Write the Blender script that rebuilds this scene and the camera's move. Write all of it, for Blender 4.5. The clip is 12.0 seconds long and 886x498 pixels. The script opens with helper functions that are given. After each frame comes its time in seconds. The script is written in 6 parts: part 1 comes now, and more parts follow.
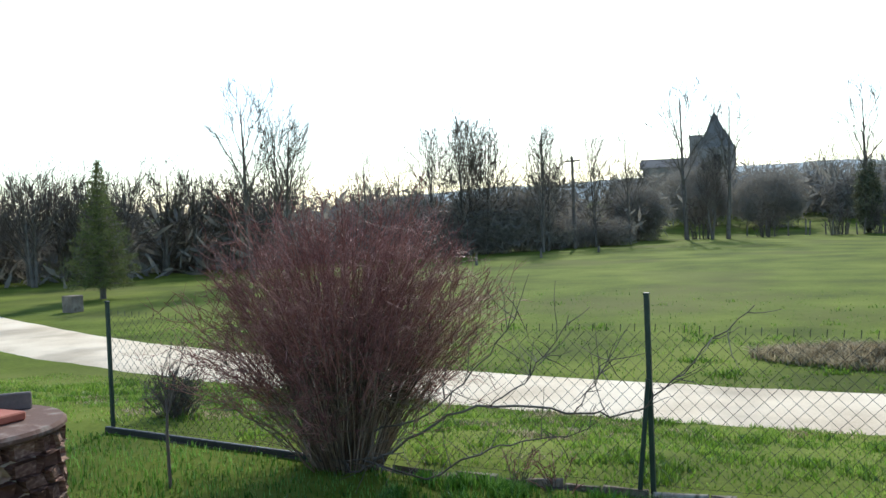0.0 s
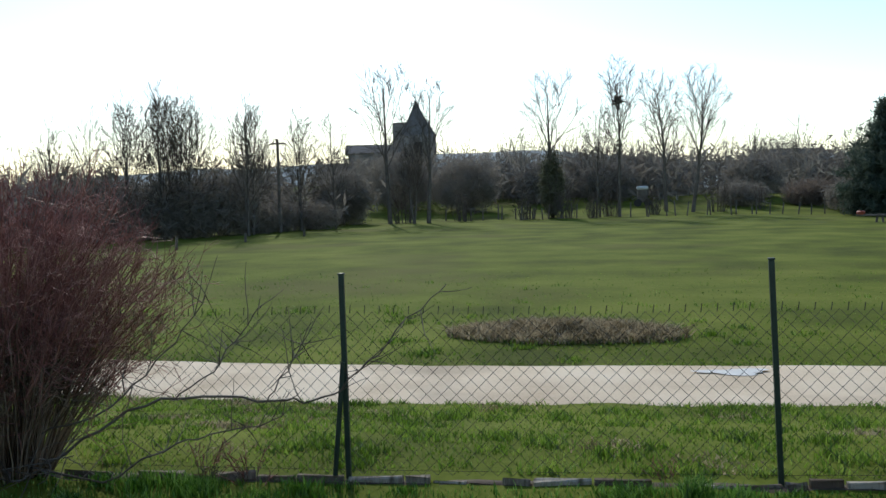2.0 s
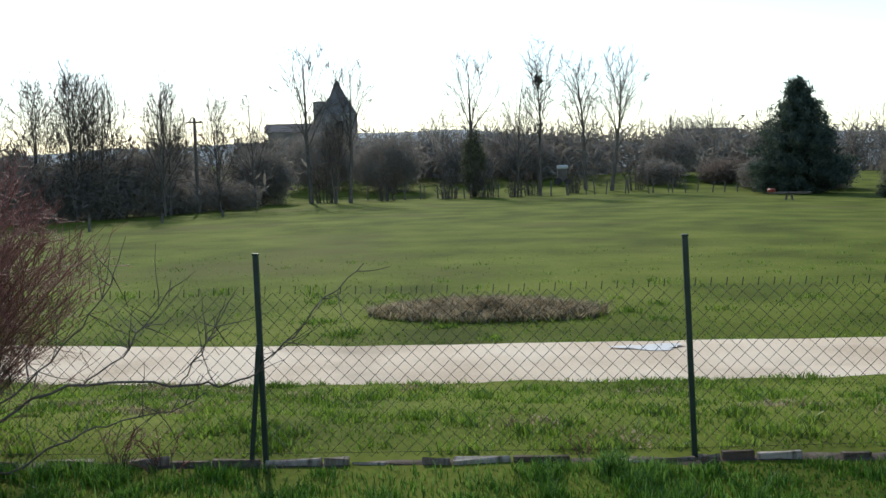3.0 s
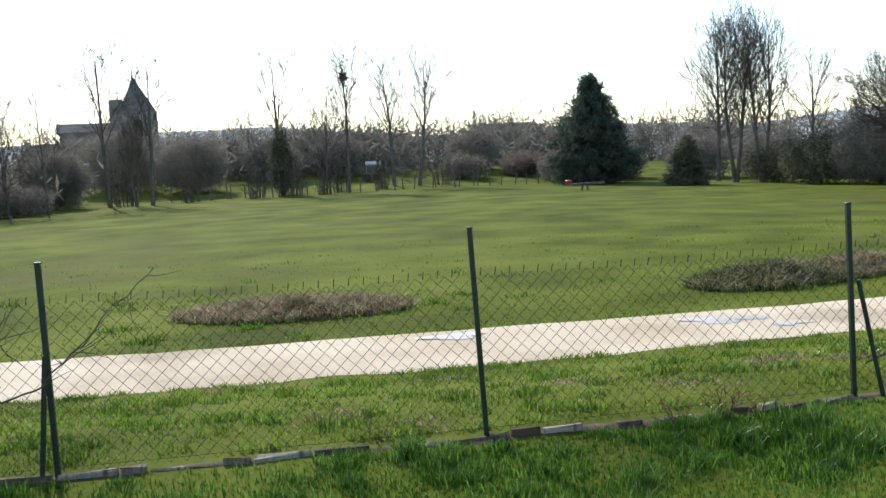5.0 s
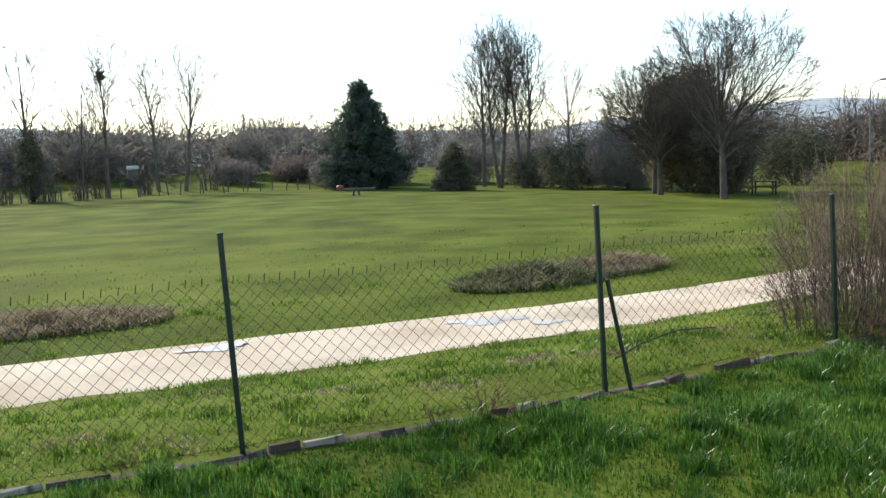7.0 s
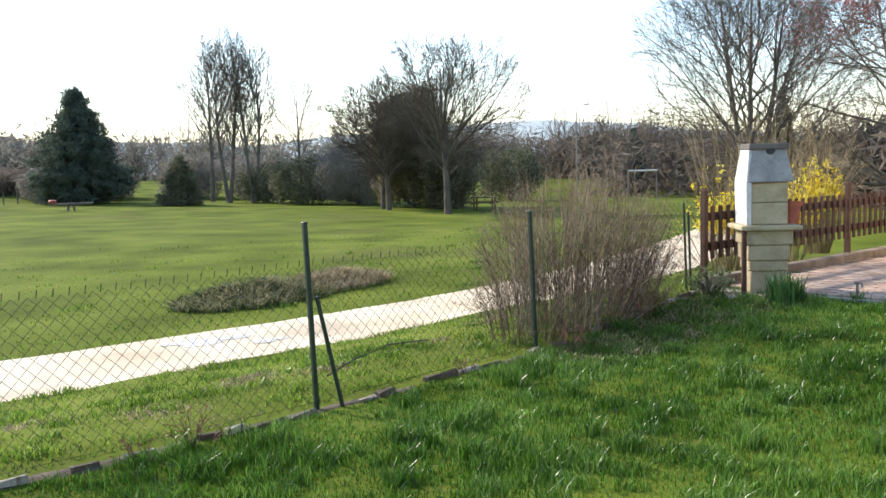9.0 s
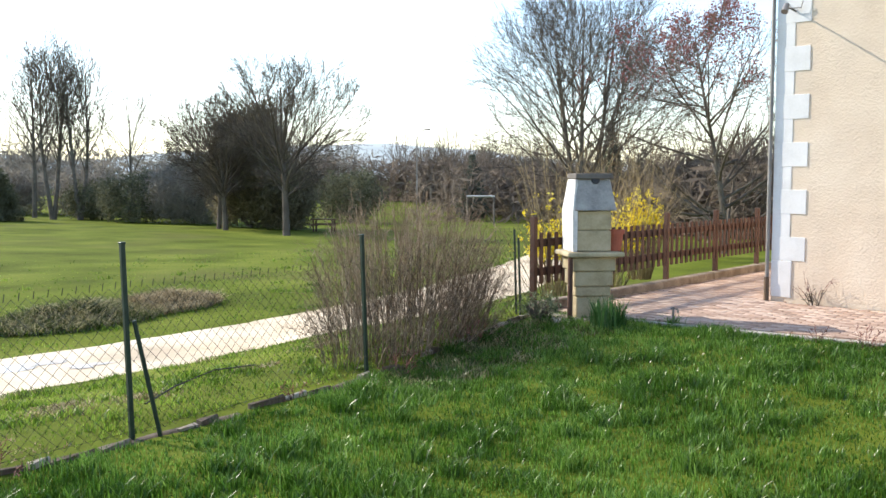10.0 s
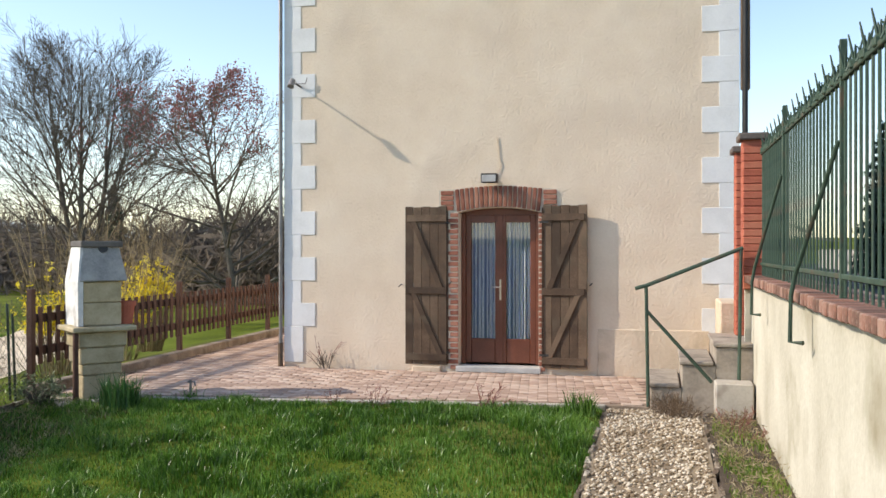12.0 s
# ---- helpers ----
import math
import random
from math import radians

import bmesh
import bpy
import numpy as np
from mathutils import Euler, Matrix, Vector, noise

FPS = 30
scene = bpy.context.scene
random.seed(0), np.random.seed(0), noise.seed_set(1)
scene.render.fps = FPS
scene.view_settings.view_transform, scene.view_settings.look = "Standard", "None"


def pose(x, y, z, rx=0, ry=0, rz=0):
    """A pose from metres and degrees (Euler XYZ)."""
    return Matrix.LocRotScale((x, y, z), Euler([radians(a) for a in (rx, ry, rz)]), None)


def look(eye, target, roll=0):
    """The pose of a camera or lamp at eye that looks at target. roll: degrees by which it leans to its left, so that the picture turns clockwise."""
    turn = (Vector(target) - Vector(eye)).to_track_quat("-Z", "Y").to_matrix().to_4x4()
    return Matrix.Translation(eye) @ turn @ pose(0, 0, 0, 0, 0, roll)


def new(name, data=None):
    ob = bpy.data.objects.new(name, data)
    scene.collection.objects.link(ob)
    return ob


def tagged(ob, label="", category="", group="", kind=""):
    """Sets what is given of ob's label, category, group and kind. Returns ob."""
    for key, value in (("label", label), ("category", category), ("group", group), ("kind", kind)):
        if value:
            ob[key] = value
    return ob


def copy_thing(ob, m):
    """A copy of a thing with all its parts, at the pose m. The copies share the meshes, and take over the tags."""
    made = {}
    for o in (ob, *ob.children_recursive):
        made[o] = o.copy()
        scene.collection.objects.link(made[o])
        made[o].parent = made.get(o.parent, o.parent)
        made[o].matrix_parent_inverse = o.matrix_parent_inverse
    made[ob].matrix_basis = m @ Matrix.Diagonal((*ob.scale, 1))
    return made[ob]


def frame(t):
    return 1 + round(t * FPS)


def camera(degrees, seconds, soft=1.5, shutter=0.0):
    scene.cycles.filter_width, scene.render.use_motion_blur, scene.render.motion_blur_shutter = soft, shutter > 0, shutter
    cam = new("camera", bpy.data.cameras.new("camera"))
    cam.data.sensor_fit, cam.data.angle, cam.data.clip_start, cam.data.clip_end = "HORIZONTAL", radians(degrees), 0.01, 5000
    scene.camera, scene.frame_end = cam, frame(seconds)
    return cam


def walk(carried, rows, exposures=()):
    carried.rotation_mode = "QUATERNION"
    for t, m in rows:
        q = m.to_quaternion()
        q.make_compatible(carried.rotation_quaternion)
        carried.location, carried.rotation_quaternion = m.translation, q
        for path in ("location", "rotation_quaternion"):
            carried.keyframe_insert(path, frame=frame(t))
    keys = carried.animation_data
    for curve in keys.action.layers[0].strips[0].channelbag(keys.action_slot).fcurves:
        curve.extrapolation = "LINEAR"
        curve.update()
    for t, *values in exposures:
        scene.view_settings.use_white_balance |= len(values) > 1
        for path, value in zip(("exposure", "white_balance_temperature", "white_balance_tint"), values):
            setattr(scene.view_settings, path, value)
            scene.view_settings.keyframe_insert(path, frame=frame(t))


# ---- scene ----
# ---------- camera and its walk ----------
cam = camera(50.83, 12.0, soft=1.5)
ROWS = [
    (0.0, 2.654, -12.77, 1.87, -116.8, -2.02, -2.15),
    (0.5, 2.628, -12.762, 1.868, -110.22, -1.27, -2.32),
    (1.0, 2.549, -12.739, 1.853, -104.78, -1.51, -1.93),
    (1.5, 2.438, -12.754, 1.838, -101.78, -2.32, -1.57),
    (2.0, 2.357, -12.771, 1.822, -98.97, -3.54, -1.47),
    (2.5, 2.311, -12.771, 1.816, -96.88, -4.44, -1.79),
    (3.0, 2.287, -12.745, 1.811, -94.26, -4.92, -1.6),
    (5.0, 2.452, -12.618, 1.823, -82.79, -5.56, -2.77),
    (5.5, 2.345, -12.554, 1.823, -79.87, -5.68, -2.9),
    (6.0, 2.262, -12.507, 1.806, -76.4, -5.77, -3.48),
    (6.5, 2.221, -12.484, 1.8, -72.59, -5.64, -2.59),
    (7.0, 2.249, -12.458, 1.792, -68.9, -5.82, -2.3),
    (9.0, 2.279, -12.261, 1.796, -52.58, -5.44, -1.51),
    (9.5, 2.248, -12.22, 1.799, -47.62, -5.07, -0.55),
    (10.0, 2.289, -12.156, 1.8, -42.77, -4.18, 0.09),
    (10.5, 2.289, -12.162, 1.794, -37.25, -3.22, 0.78),
    (11.0, 2.317, -12.046, 1.795, -29.7, -2.3, 0.58),
    (11.5, 2.179, -11.946, 1.806, -21.32, -1.3, 0.5),
    (12.0, 2.051, -11.937, 1.811, -13.07, -0.05, -0.01),
]
EXPOSURES = [(0.0, 0.88, 6350, 6), (0.5, 0.42, 6300, 6), (1.0, 0.1, 6250, 5), (1.5, 0.06, 6350, 7), (2.5, 0.22, 6550, 9), (5.0, 0.78, 6850, 11), (7.0, 0.85, 6900, 11), (9.5, 1.33, 7000, 12), (10.5, 1.26, 7100, 12), (12.0, 0.86, 7150, 13)]
walk(cam, [(t, pose(x, y, z, 0, 0, -yaw) @ pose(0, 0, 0, 90 + pitch, 0, 0) @ pose(0, 0, 0, 0, 0, roll)) for t, x, y, z, yaw, pitch, roll in ROWS], EXPOSURES)

# ---------- sky and sun ----------
SUN_AZ, SUN_EL = -107.0, 33.0          # degrees: clockwise from +y, above the horizon
world = bpy.data.worlds.new("sky")
scene.world = world
world.use_nodes = True
wn, wl = world.node_tree.nodes, world.node_tree.links
sky = wn.new("ShaderNodeTexSky")
sky.sky_type = "NISHITA"
sky.sun_disc = False
sky.sun_elevation, sky.sun_rotation = radians(SUN_EL), radians(SUN_AZ)
sky.air_density, sky.dust_density, sky.ozone_density = 1.0, 0.35, 2.2
wn["Background"].inputs["Strength"].default_value = 0.15
wl.new(sky.outputs[0], wn["Background"].inputs[0])
lamp = bpy.data.lights.new("sun", "SUN")
lamp.energy, lamp.angle, lamp.color = 2.7, radians(0.6), (1.0, 0.95, 0.86)
sun_to = Vector((math.sin(radians(SUN_AZ)) * math.cos(radians(SUN_EL)), math.cos(radians(SUN_AZ)) * math.cos(radians(SUN_EL)), math.sin(radians(SUN_EL))))
new("sun", lamp).matrix_world = look(sun_to * 300, (0, 0, 0))


# ---------- materials ----------
def material(name, stops, rough=0.85, scale=8.0, fine=60.0, bump=0.3, metal=0.0, island=0.0, piece=0.0, spec=0.4, translucent=0.0, dist=0.01, stain=None, stain_scale=1.2):
    """A surface whose colour runs over stops by coarse and fine noise, with relief, stains and a spread from piece to piece."""
    m = bpy.data.materials.new(name)
    m.use_nodes = True
    n, l = m.node_tree.nodes, m.node_tree.links
    b = n["Principled BSDF"]
    b.inputs["Roughness"].default_value, b.inputs["Metallic"].default_value = rough, metal
    b.inputs["Specular IOR Level"].default_value = spec
    co = n.new("ShaderNodeTexCoord")
    big, small = n.new("ShaderNodeTexNoise"), n.new("ShaderNodeTexNoise")
    big.inputs["Scale"].default_value, big.inputs["Detail"].default_value = scale, 4
    small.inputs["Scale"].default_value, small.inputs["Detail"].default_value = fine, 3
    for tex in (big, small):
        l.new(co.outputs["Object"], tex.inputs["Vector"])
    mix = n.new("ShaderNodeMath")
    mix.operation = "MULTIPLY_ADD"
    mix.inputs[1].default_value = 0.45
    l.new(small.outputs["Fac"], mix.inputs[0])
    scaled = n.new("ShaderNodeMath")
    scaled.operation = "MULTIPLY_ADD"
    scaled.inputs[1].default_value, scaled.inputs[2].default_value = 1.3, -0.38
    l.new(big.outputs["Fac"], scaled.inputs[0])
    l.new(scaled.outputs[0], mix.inputs[2])
    fac = mix.outputs[0]
    if island or piece:
        if island:
            rnd = n.new("ShaderNodeNewGeometry").outputs["Random Per Island"]
        else:
            rnd = n.new("ShaderNodeObjectInfo").outputs["Random"]
        add = n.new("ShaderNodeMath")
        add.operation = "MULTIPLY_ADD"
        add.inputs[1].default_value = island or piece
        l.new(rnd, add.inputs[0])
        off = n.new("ShaderNodeMath")
        off.operation = "SUBTRACT"
        off.inputs[1].default_value = (island or piece) / 2
        l.new(fac, off.inputs[0])
        l.new(off.outputs[0], add.inputs[2])
        fac = add.outputs[0]
    ramp = n.new("ShaderNodeValToRGB")
    el = ramp.color_ramp.elements
    while len(el) < len(stops):
        el.new(0.5)
    for i, c in enumerate(stops):
        el[i].position = 0.2 + 0.6 * i / max(1, len(stops) - 1)
        el[i].color = (*c, 1)
    l.new(fac, ramp.inputs["Fac"])
    colour = ramp.outputs["Color"]
    if stain:
        st = n.new("ShaderNodeTexNoise")
        st.inputs["Scale"].default_value, st.inputs["Detail"].default_value = stain_scale, 6
        l.new(co.outputs["Object"], st.inputs["Vector"])
        sr = n.new("ShaderNodeValToRGB")
        sr.color_ramp.elements[0].position, sr.color_ramp.elements[1].position = 0.54, 0.72
        l.new(st.outputs["Fac"], sr.inputs["Fac"])
        mx = n.new("ShaderNodeMix")
        mx.data_type = "RGBA"
        l.new(sr.outputs["Color"], mx.inputs["Factor"])
        l.new(colour, mx.inputs["A"])
        mx.inputs["B"].default_value = (*stain, 1)
        colour = mx.outputs["Result"]
    l.new(colour, b.inputs["Base Color"])
    if bump:
        bp = n.new("ShaderNodeBump")
        bp.inputs["Strength"].default_value, bp.inputs["Distance"].default_value = bump, dist
        l.new(mix.outputs[0], bp.inputs["Height"])
        l.new(bp.outputs["Normal"], b.inputs["Normal"])
    if translucent:
        tr = n.new("ShaderNodeBsdfTranslucent")
        l.new(colour, tr.inputs["Color"])
        mixed = n.new("ShaderNodeMixShader")
        mixed.inputs[0].default_value = translucent
        l.new(b.outputs[0], mixed.inputs[1])
        l.new(tr.outputs[0], mixed.inputs[2])
        l.new(mixed.outputs[0], n["Material Output"].inputs["Surface"])
    return m


M_GROUND = material("meadow_turf", [(.056, .074, .01), (.108, .14, .017), (.17, .195, .034)], 0.95, 0.4, 14, 0.35, spec=0.05, dist=0.04, stain=(.115, .12, .032), stain_scale=0.13)
M_BLADE = material("grass_blade", [(.062, .12, .012), (.135, .25, .025), (.28, .38, .07)], 0.4, 0.8, 5, 0, island=0.7, spec=0.5, translucent=0.45)
M_LAWN = material("lawn_blade", [(.03, .088, .008), (.068, .18, .016), (.2, .35, .07)], 0.34, 0.8, 5, 0, island=0.75, spec=0.55, translucent=0.4)
M_GREENDRY = material("green_straw", [(.06, .085, .028), (.17, .18, .08), (.42, .38, .23)], 0.9, 2, 20, 0, island=0.8, spec=0.1, translucent=0.4)
M_SOIL = material("dark_soil", [(.04, .028, .019), (.08, .058, .04), (.15, .115, .08)], 0.95, 4, 40, 0.5)
M_DRY = material("dry_grass", [(.17, .135, .075), (.34, .275, .165), (.56, .47, .31)], 0.9, 2, 20, 0, island=0.7, spec=0.1, translucent=0.4)
M_ROAD = material("chalk_gravel", [(.52, .41, .28), (.7, .58, .42), (.79, .68, .515)], 0.95, 0.7, 25, 0.8, spec=0.1, dist=0.03, stain=(.44, .36, .26), stain_scale=0.45)
M_PUDDLE = material("puddle_water", [(.58, .5, .4), (.7, .62, .51)], 0.28, 1, 6, 0.1, spec=0.6)
M_BARK = material("grey_bark", [(.075, .063, .052), (.12, .105, .087), (.18, .16, .13)], 0.95, 3, 30, 0.4, island=0.3, spec=0.1)
M_TWIG = material("winter_twig", [(.085, .068, .055), (.135, .11, .09), (.19, .16, .13)], 0.9, 1, 10, 0, island=0.5, spec=0.1)
M_FINETWIG = material("fine_grey_twig", [(.09, .076, .063), (.135, .116, .098), (.19, .165, .14)], 0.95, 1, 10, 0, island=0.5, spec=0.05, translucent=0.2)
# far twigs and bark: distance haze put into the colour as a paler tone
M_FARTWIG = material("hazed_distant_twig", [(.2, .185, .16), (.26, .24, .205), (.32, .295, .25)], 1.0, 0.05, 2, 0, island=0.3, spec=0.0, translucent=0.4)
M_FARBARK = material("hazed_distant_bark", [(.1, .085, .07), (.15, .13, .108), (.2, .175, .145)], 1.0, 3, 30, 0.2, island=0.4, spec=0.0)
M_BROWNTWIG = material("brown_scrub", [(.15, .122, .1), (.205, .17, .138), (.27, .225, .185)], 1.0, 0.05, 2, 0, island=0.4, spec=0.0, translucent=0.45)
M_REDTWIG = material("red_twig", [(.16, .062, .05), (.27, .11, .088), (.42, .21, .17)], 0.6, 2, 12, 0, island=0.6, spec=0.3)
M_OLIVETWIG = material("olive_stem", [(.12, .09, .05), (.22, .17, .09), (.34, .27, .16)], 0.7, 2, 12, 0, island=0.6, spec=0.3)
M_GREYTWIG = material("grey_stem", [(.11, .074, .048), (.22, .155, .105), (.38, .295, .215)], 0.8, 2, 12, 0, island=0.7, spec=0.2)
M_BUD = material("red_bud", [(.24, .09, .09), (.34, .14, .13)], 0.8, 2, 12, 0, island=0.5, spec=0.1, translucent=0.2)
M_NEEDLE = material("dark_conifer", [(.055, .08, .062), (.09, .122, .09), (.13, .16, .118)], 0.8, 1, 8, 0, island=0.6, spec=0.2, translucent=0.32)
M_CEDAR = material("light_conifer", [(.08, .1, .035), (.13, .155, .055), (.18, .2, .08)], 0.8, 1, 8, 0, island=0.6, spec=0.2, translucent=0.35)
# paler than yew foliage: haze is mixed into the brown olive
M_YEW = material("brown_olive_yew", [(.14, .122, .08), (.2, .178, .118), (.27, .24, .16)], 0.8, 1, 8, 0, island=0.6, spec=0.1, translucent=0.5)
M_EVERGREEN = material("olive_evergreen", [(.085, .09, .055), (.14, .145, .088), (.195, .19, .118)], 0.8, 1, 8, 0, island=0.6, spec=0.2, translucent=0.25)
M_YELLOW = material("yellow_blossom", [(.75, .58, .03), (.85, .7, .06), (.9, .8, .2)], 0.7, 2, 9, 0, island=0.5, spec=0.1, translucent=0.3)
M_LEAF = material("daffodil_leaf", [(.03, .09, .02), (.05, .14, .035), (.08, .18, .05)], 0.45, 2, 9, 0, island=0.5, spec=0.4, translucent=0.25)
M_IVY = material("pale_ivy", [(.07, .1, .04), (.14, .17, .08), (.25, .27, .16)], 0.6, 2, 9, 0, island=0.6)
M_METAL = material("green_painted_steel", [(.012, .025, .018), (.02, .04, .028), (.03, .05, .036)], 0.5, 6, 60, 0.1, spec=0.4)
M_WIRE = material("galvanised_green_wire", [(.035, .035, .026), (.07, .067, .052)], 0.6, 6, 60, 0, metal=0.0)
M_RAILGREEN = material("old_green_iron", [(.023, .046, .031), (.038, .072, .047), (.065, .095, .066)], 0.6, 5, 50, 0.3, spec=0.4, stain=(.1, .07, .045), stain_scale=6)
M_STUCCO = material("cream_render", [(.66, .535, .405), (.72, .595, .46), (.76, .645, .51)], 0.95, 1.5, 32, 0.85, spec=0.1, dist=0.022, stain=(.64, .525, .41), stain_scale=0.8)
M_QUOIN = material("white_limewash", [(.66, .66, .645), (.73, .73, .715), (.78, .78, .765)], 0.9, 3, 50, 0.25, spec=0.15)
M_PLINTH = material("weathered_render", [(.58, .465, .345), (.66, .54, .41), (.71, .6, .47)], 0.95, 2, 30, 0.9, spec=0.1, dist=.02, stain=(.5, .4, .29), stain_scale=2.5)
M_BRICK = material("red_brick", [(.17, .065, .045), (.29, .115, .075), (.4, .19, .13)], 0.9, 6, 60, 0.5, piece=0.6, spec=0.2)
M_CAPBRICK = material("weathered_brick", [(.13, .07, .05), (.25, .12, .085), (.34, .2, .15)], 0.95, 9, 60, 0.6, piece=0.7, stain=(.24, .21, .17), stain_scale=9)
M_MORTAR = material("pale_mortar", [(.5, .43, .34), (.62, .55, .45)], 0.95, 6, 60, 0.4)
M_PILLAR = material("red_painted_brick", [(.34, .085, .05), (.44, .12, .07), (.5, .17, .1)], 0.8, 4, 50, 0.4, piece=0.5)
M_CAPDARK = material("dark_capstone", [(.1, .08, .07), (.17, .14, .12)], 0.9, 5, 40, 0.3)
M_PAVER = material("rose_paver", [(.36, .25, .19), (.47, .335, .26), (.56, .43, .345)], 0.9, 5, 60, 0.4, piece=0.7, spec=0.2)
M_PAVERJOIN = material("rose_paver_rest", [(.36, .25, .19), (.47, .335, .26), (.56, .43, .345)], 0.9, 5, 60, 0.4, island=0.7, spec=0.2)
M_SAND = material("joint_sand", [(.2, .15, .11), (.3, .23, .17)], 0.95, 8, 80, 0.4)
M_CONCRETE = material("pale_concrete", [(.36, .32, .27), (.46, .42, .36), (.55, .5, .43)], 0.95, 3, 40, 0.4, stain=(.24, .2, .16), stain_scale=3)
M_STEP = material("stained_step", [(.2, .17, .14), (.34, .29, .235), (.46, .4, .33)], 0.95, 2.2, 30, 0.5, stain=(.12, .1, .09), stain_scale=3)
M_EDGING = material("edging_stone", [(.12, .085, .06), (.25, .2, .15), (.46, .4, .32)], 0.95, 5, 40, 0.6, piece=1.0, stain=(.1, .08, .05), stain_scale=5)
M_BBQ = material("reconstituted_stone", [(.34, .28, .17), (.46, .385, .25), (.54, .46, .31)], 0.95, 4, 40, 0.4, spec=0.15, stain=(.3, .255, .16), stain_scale=3)
# two hood colours: grey carries the shaded front, whitewash the sunlit side
M_HOODSHADE = material("shade_grey_hood", [(.2, .2, .195), (.29, .285, .275), (.37, .36, .34)], 0.95, 5, 40, 0.4, stain=(.42, .41, .39), stain_scale=4)
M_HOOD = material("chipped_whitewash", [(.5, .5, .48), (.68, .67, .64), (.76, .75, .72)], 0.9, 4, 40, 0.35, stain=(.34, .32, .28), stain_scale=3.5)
M_SOOT = material("soot_grey_slab", [(.1, .09, .08), (.17, .155, .14)], 0.9, 4, 40, 0.3)
M_TERRA = material("terracotta", [(.34, .09, .055), (.44, .14, .085)], 0.85, 5, 40, 0.2)
M_FENCEWOOD = material("stained_fence_wood", [(.05, .026, .019), (.08, .04, .028), (.11, .058, .042)], 0.75, 4, 40, 0.3, piece=0.5, spec=0.3)
M_SHUTTER = material("brown_shutter_wood", [(.052, .032, .02), (.09, .056, .035), (.15, .1, .065)], 0.7, 3, 45, 0.35, piece=0.55, spec=0.3, stain=(.1, .075, .05), stain_scale=4)
M_DOOR = material("mahogany_varnish", [(.11, .032, .016), (.15, .045, .023), (.19, .065, .034)], 0.4, 3, 40, 0.1, spec=0.5)
M_CURTAIN = material("lace_curtain", [(.66, .7, .8), (.84, .87, .93), (.94, .95, .97)], 0.9, 3, 90, 0.2)
stripe_nodes, stripe_links = M_CURTAIN.node_tree.nodes, M_CURTAIN.node_tree.links
stripe = stripe_nodes.new("ShaderNodeTexWave")
stripe.inputs["Scale"].default_value, stripe.inputs["Distortion"].default_value, stripe.inputs["Detail"].default_value = 6.2, 1.0, 2
stripe_at = stripe_nodes.new("ShaderNodeTexCoord")
stripe_tone = stripe_nodes.new("ShaderNodeValToRGB")
stripe_tone.color_ramp.elements[0].position, stripe_tone.color_ramp.elements[0].color = 0.22, (.27, .33, .5, 1)
stripe_tone.color_ramp.elements[1].position, stripe_tone.color_ramp.elements[1].color = 0.62, (.93, .94, .97, 1)
stripe_links.new(stripe_at.outputs["Object"], stripe.inputs["Vector"])
stripe_links.new(stripe.outputs["Fac"], stripe_tone.inputs["Fac"])
stripe_links.new(stripe_tone.outputs["Color"], stripe_nodes["Principled BSDF"].inputs["Base Color"])
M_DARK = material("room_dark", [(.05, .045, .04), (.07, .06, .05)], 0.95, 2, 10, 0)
M_BRASS = material("brass_fitting", [(.6, .55, .45), (.7, .65, .55)], 0.3, 5, 30, 0, metal=0.9)
M_SILL = material("white_sill", [(.36, .36, .35), (.52, .52, .5)], 0.7, 5, 40, 0.2)
M_BLACK = material("black_housing", [(.02, .018, .016), (.04, .036, .032)], 0.5, 5, 40, 0.1)
M_PIPE = material("zinc_pipe", [(.2, .19, .18), (.3, .28, .26)], 0.5, 5, 40, 0.1, metal=0.4)
M_WALL = material("stained_cream_plaster", [(.42, .385, .305), (.52, .485, .395), (.6, .565, .47)], 0.95, 1.6, 25, 0.6, spec=0.1, dist=.015, stain=(.3, .265, .185), stain_scale=1.3)
M_PEBBLE = material("pale_pebble", [(.22, .16, .1), (.4, .32, .22), (.62, .54, .43)], 0.9, 4, 30, 0, island=1.0)
M_PATH = material("path_sand", [(.2, .15, .1), (.3, .24, .165)], 0.95, 4, 40, 0.4)
M_RUBBLE = material("rubble_stone", [(.11, .05, .035), (.24, .13, .09), (.4, .28, .2)], 0.95, 5, 30, 0.6, piece=0.9)
# stone and slate lightened: the haze before the church is in these base colours
M_CHURCH = material("hazed_church_stone", [(.2, .18, .16), (.26, .235, .21), (.32, .29, .26)], 0.95, 0.2, 2, 0.2)
M_SLATE = material("slate_roof", [(.16, .15, .14), (.21, .2, .185)], 1.0, 0.3, 3, 0.2, spec=0.0)
# concrete turned dark brown: the kerb's shadowed side is in the colour
M_KERB = material("weathered_shaded_kerb", [(.15, .11, .08), (.23, .18, .135), (.34, .28, .215)], 0.95, 3, 40, 0.4, stain=(.12, .09, .065), stain_scale=4)
M_OLDWOOD = material("weathered_timber", [(.12, .1, .08), (.2, .17, .14)], 0.9, 3, 30, 0.3)
M_PAINTRED = material("red_toy_paint", [(.3, .05, .03), (.4, .09, .05)], 0.5, 3, 20, 0.1)
M_PALE = material("pale_bar", [(.55, .52, .48), (.68, .65, .6)], 0.6, 3, 20, 0.1)
# aerial haze is painted into the hills as this pale blue grey
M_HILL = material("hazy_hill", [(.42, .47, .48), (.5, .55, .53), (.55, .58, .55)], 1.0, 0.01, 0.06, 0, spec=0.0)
M_ASPHALT = material("street_asphalt", [(.04, .04, .042), (.06, .06, .06)], 0.95, 2, 40, 0.3)
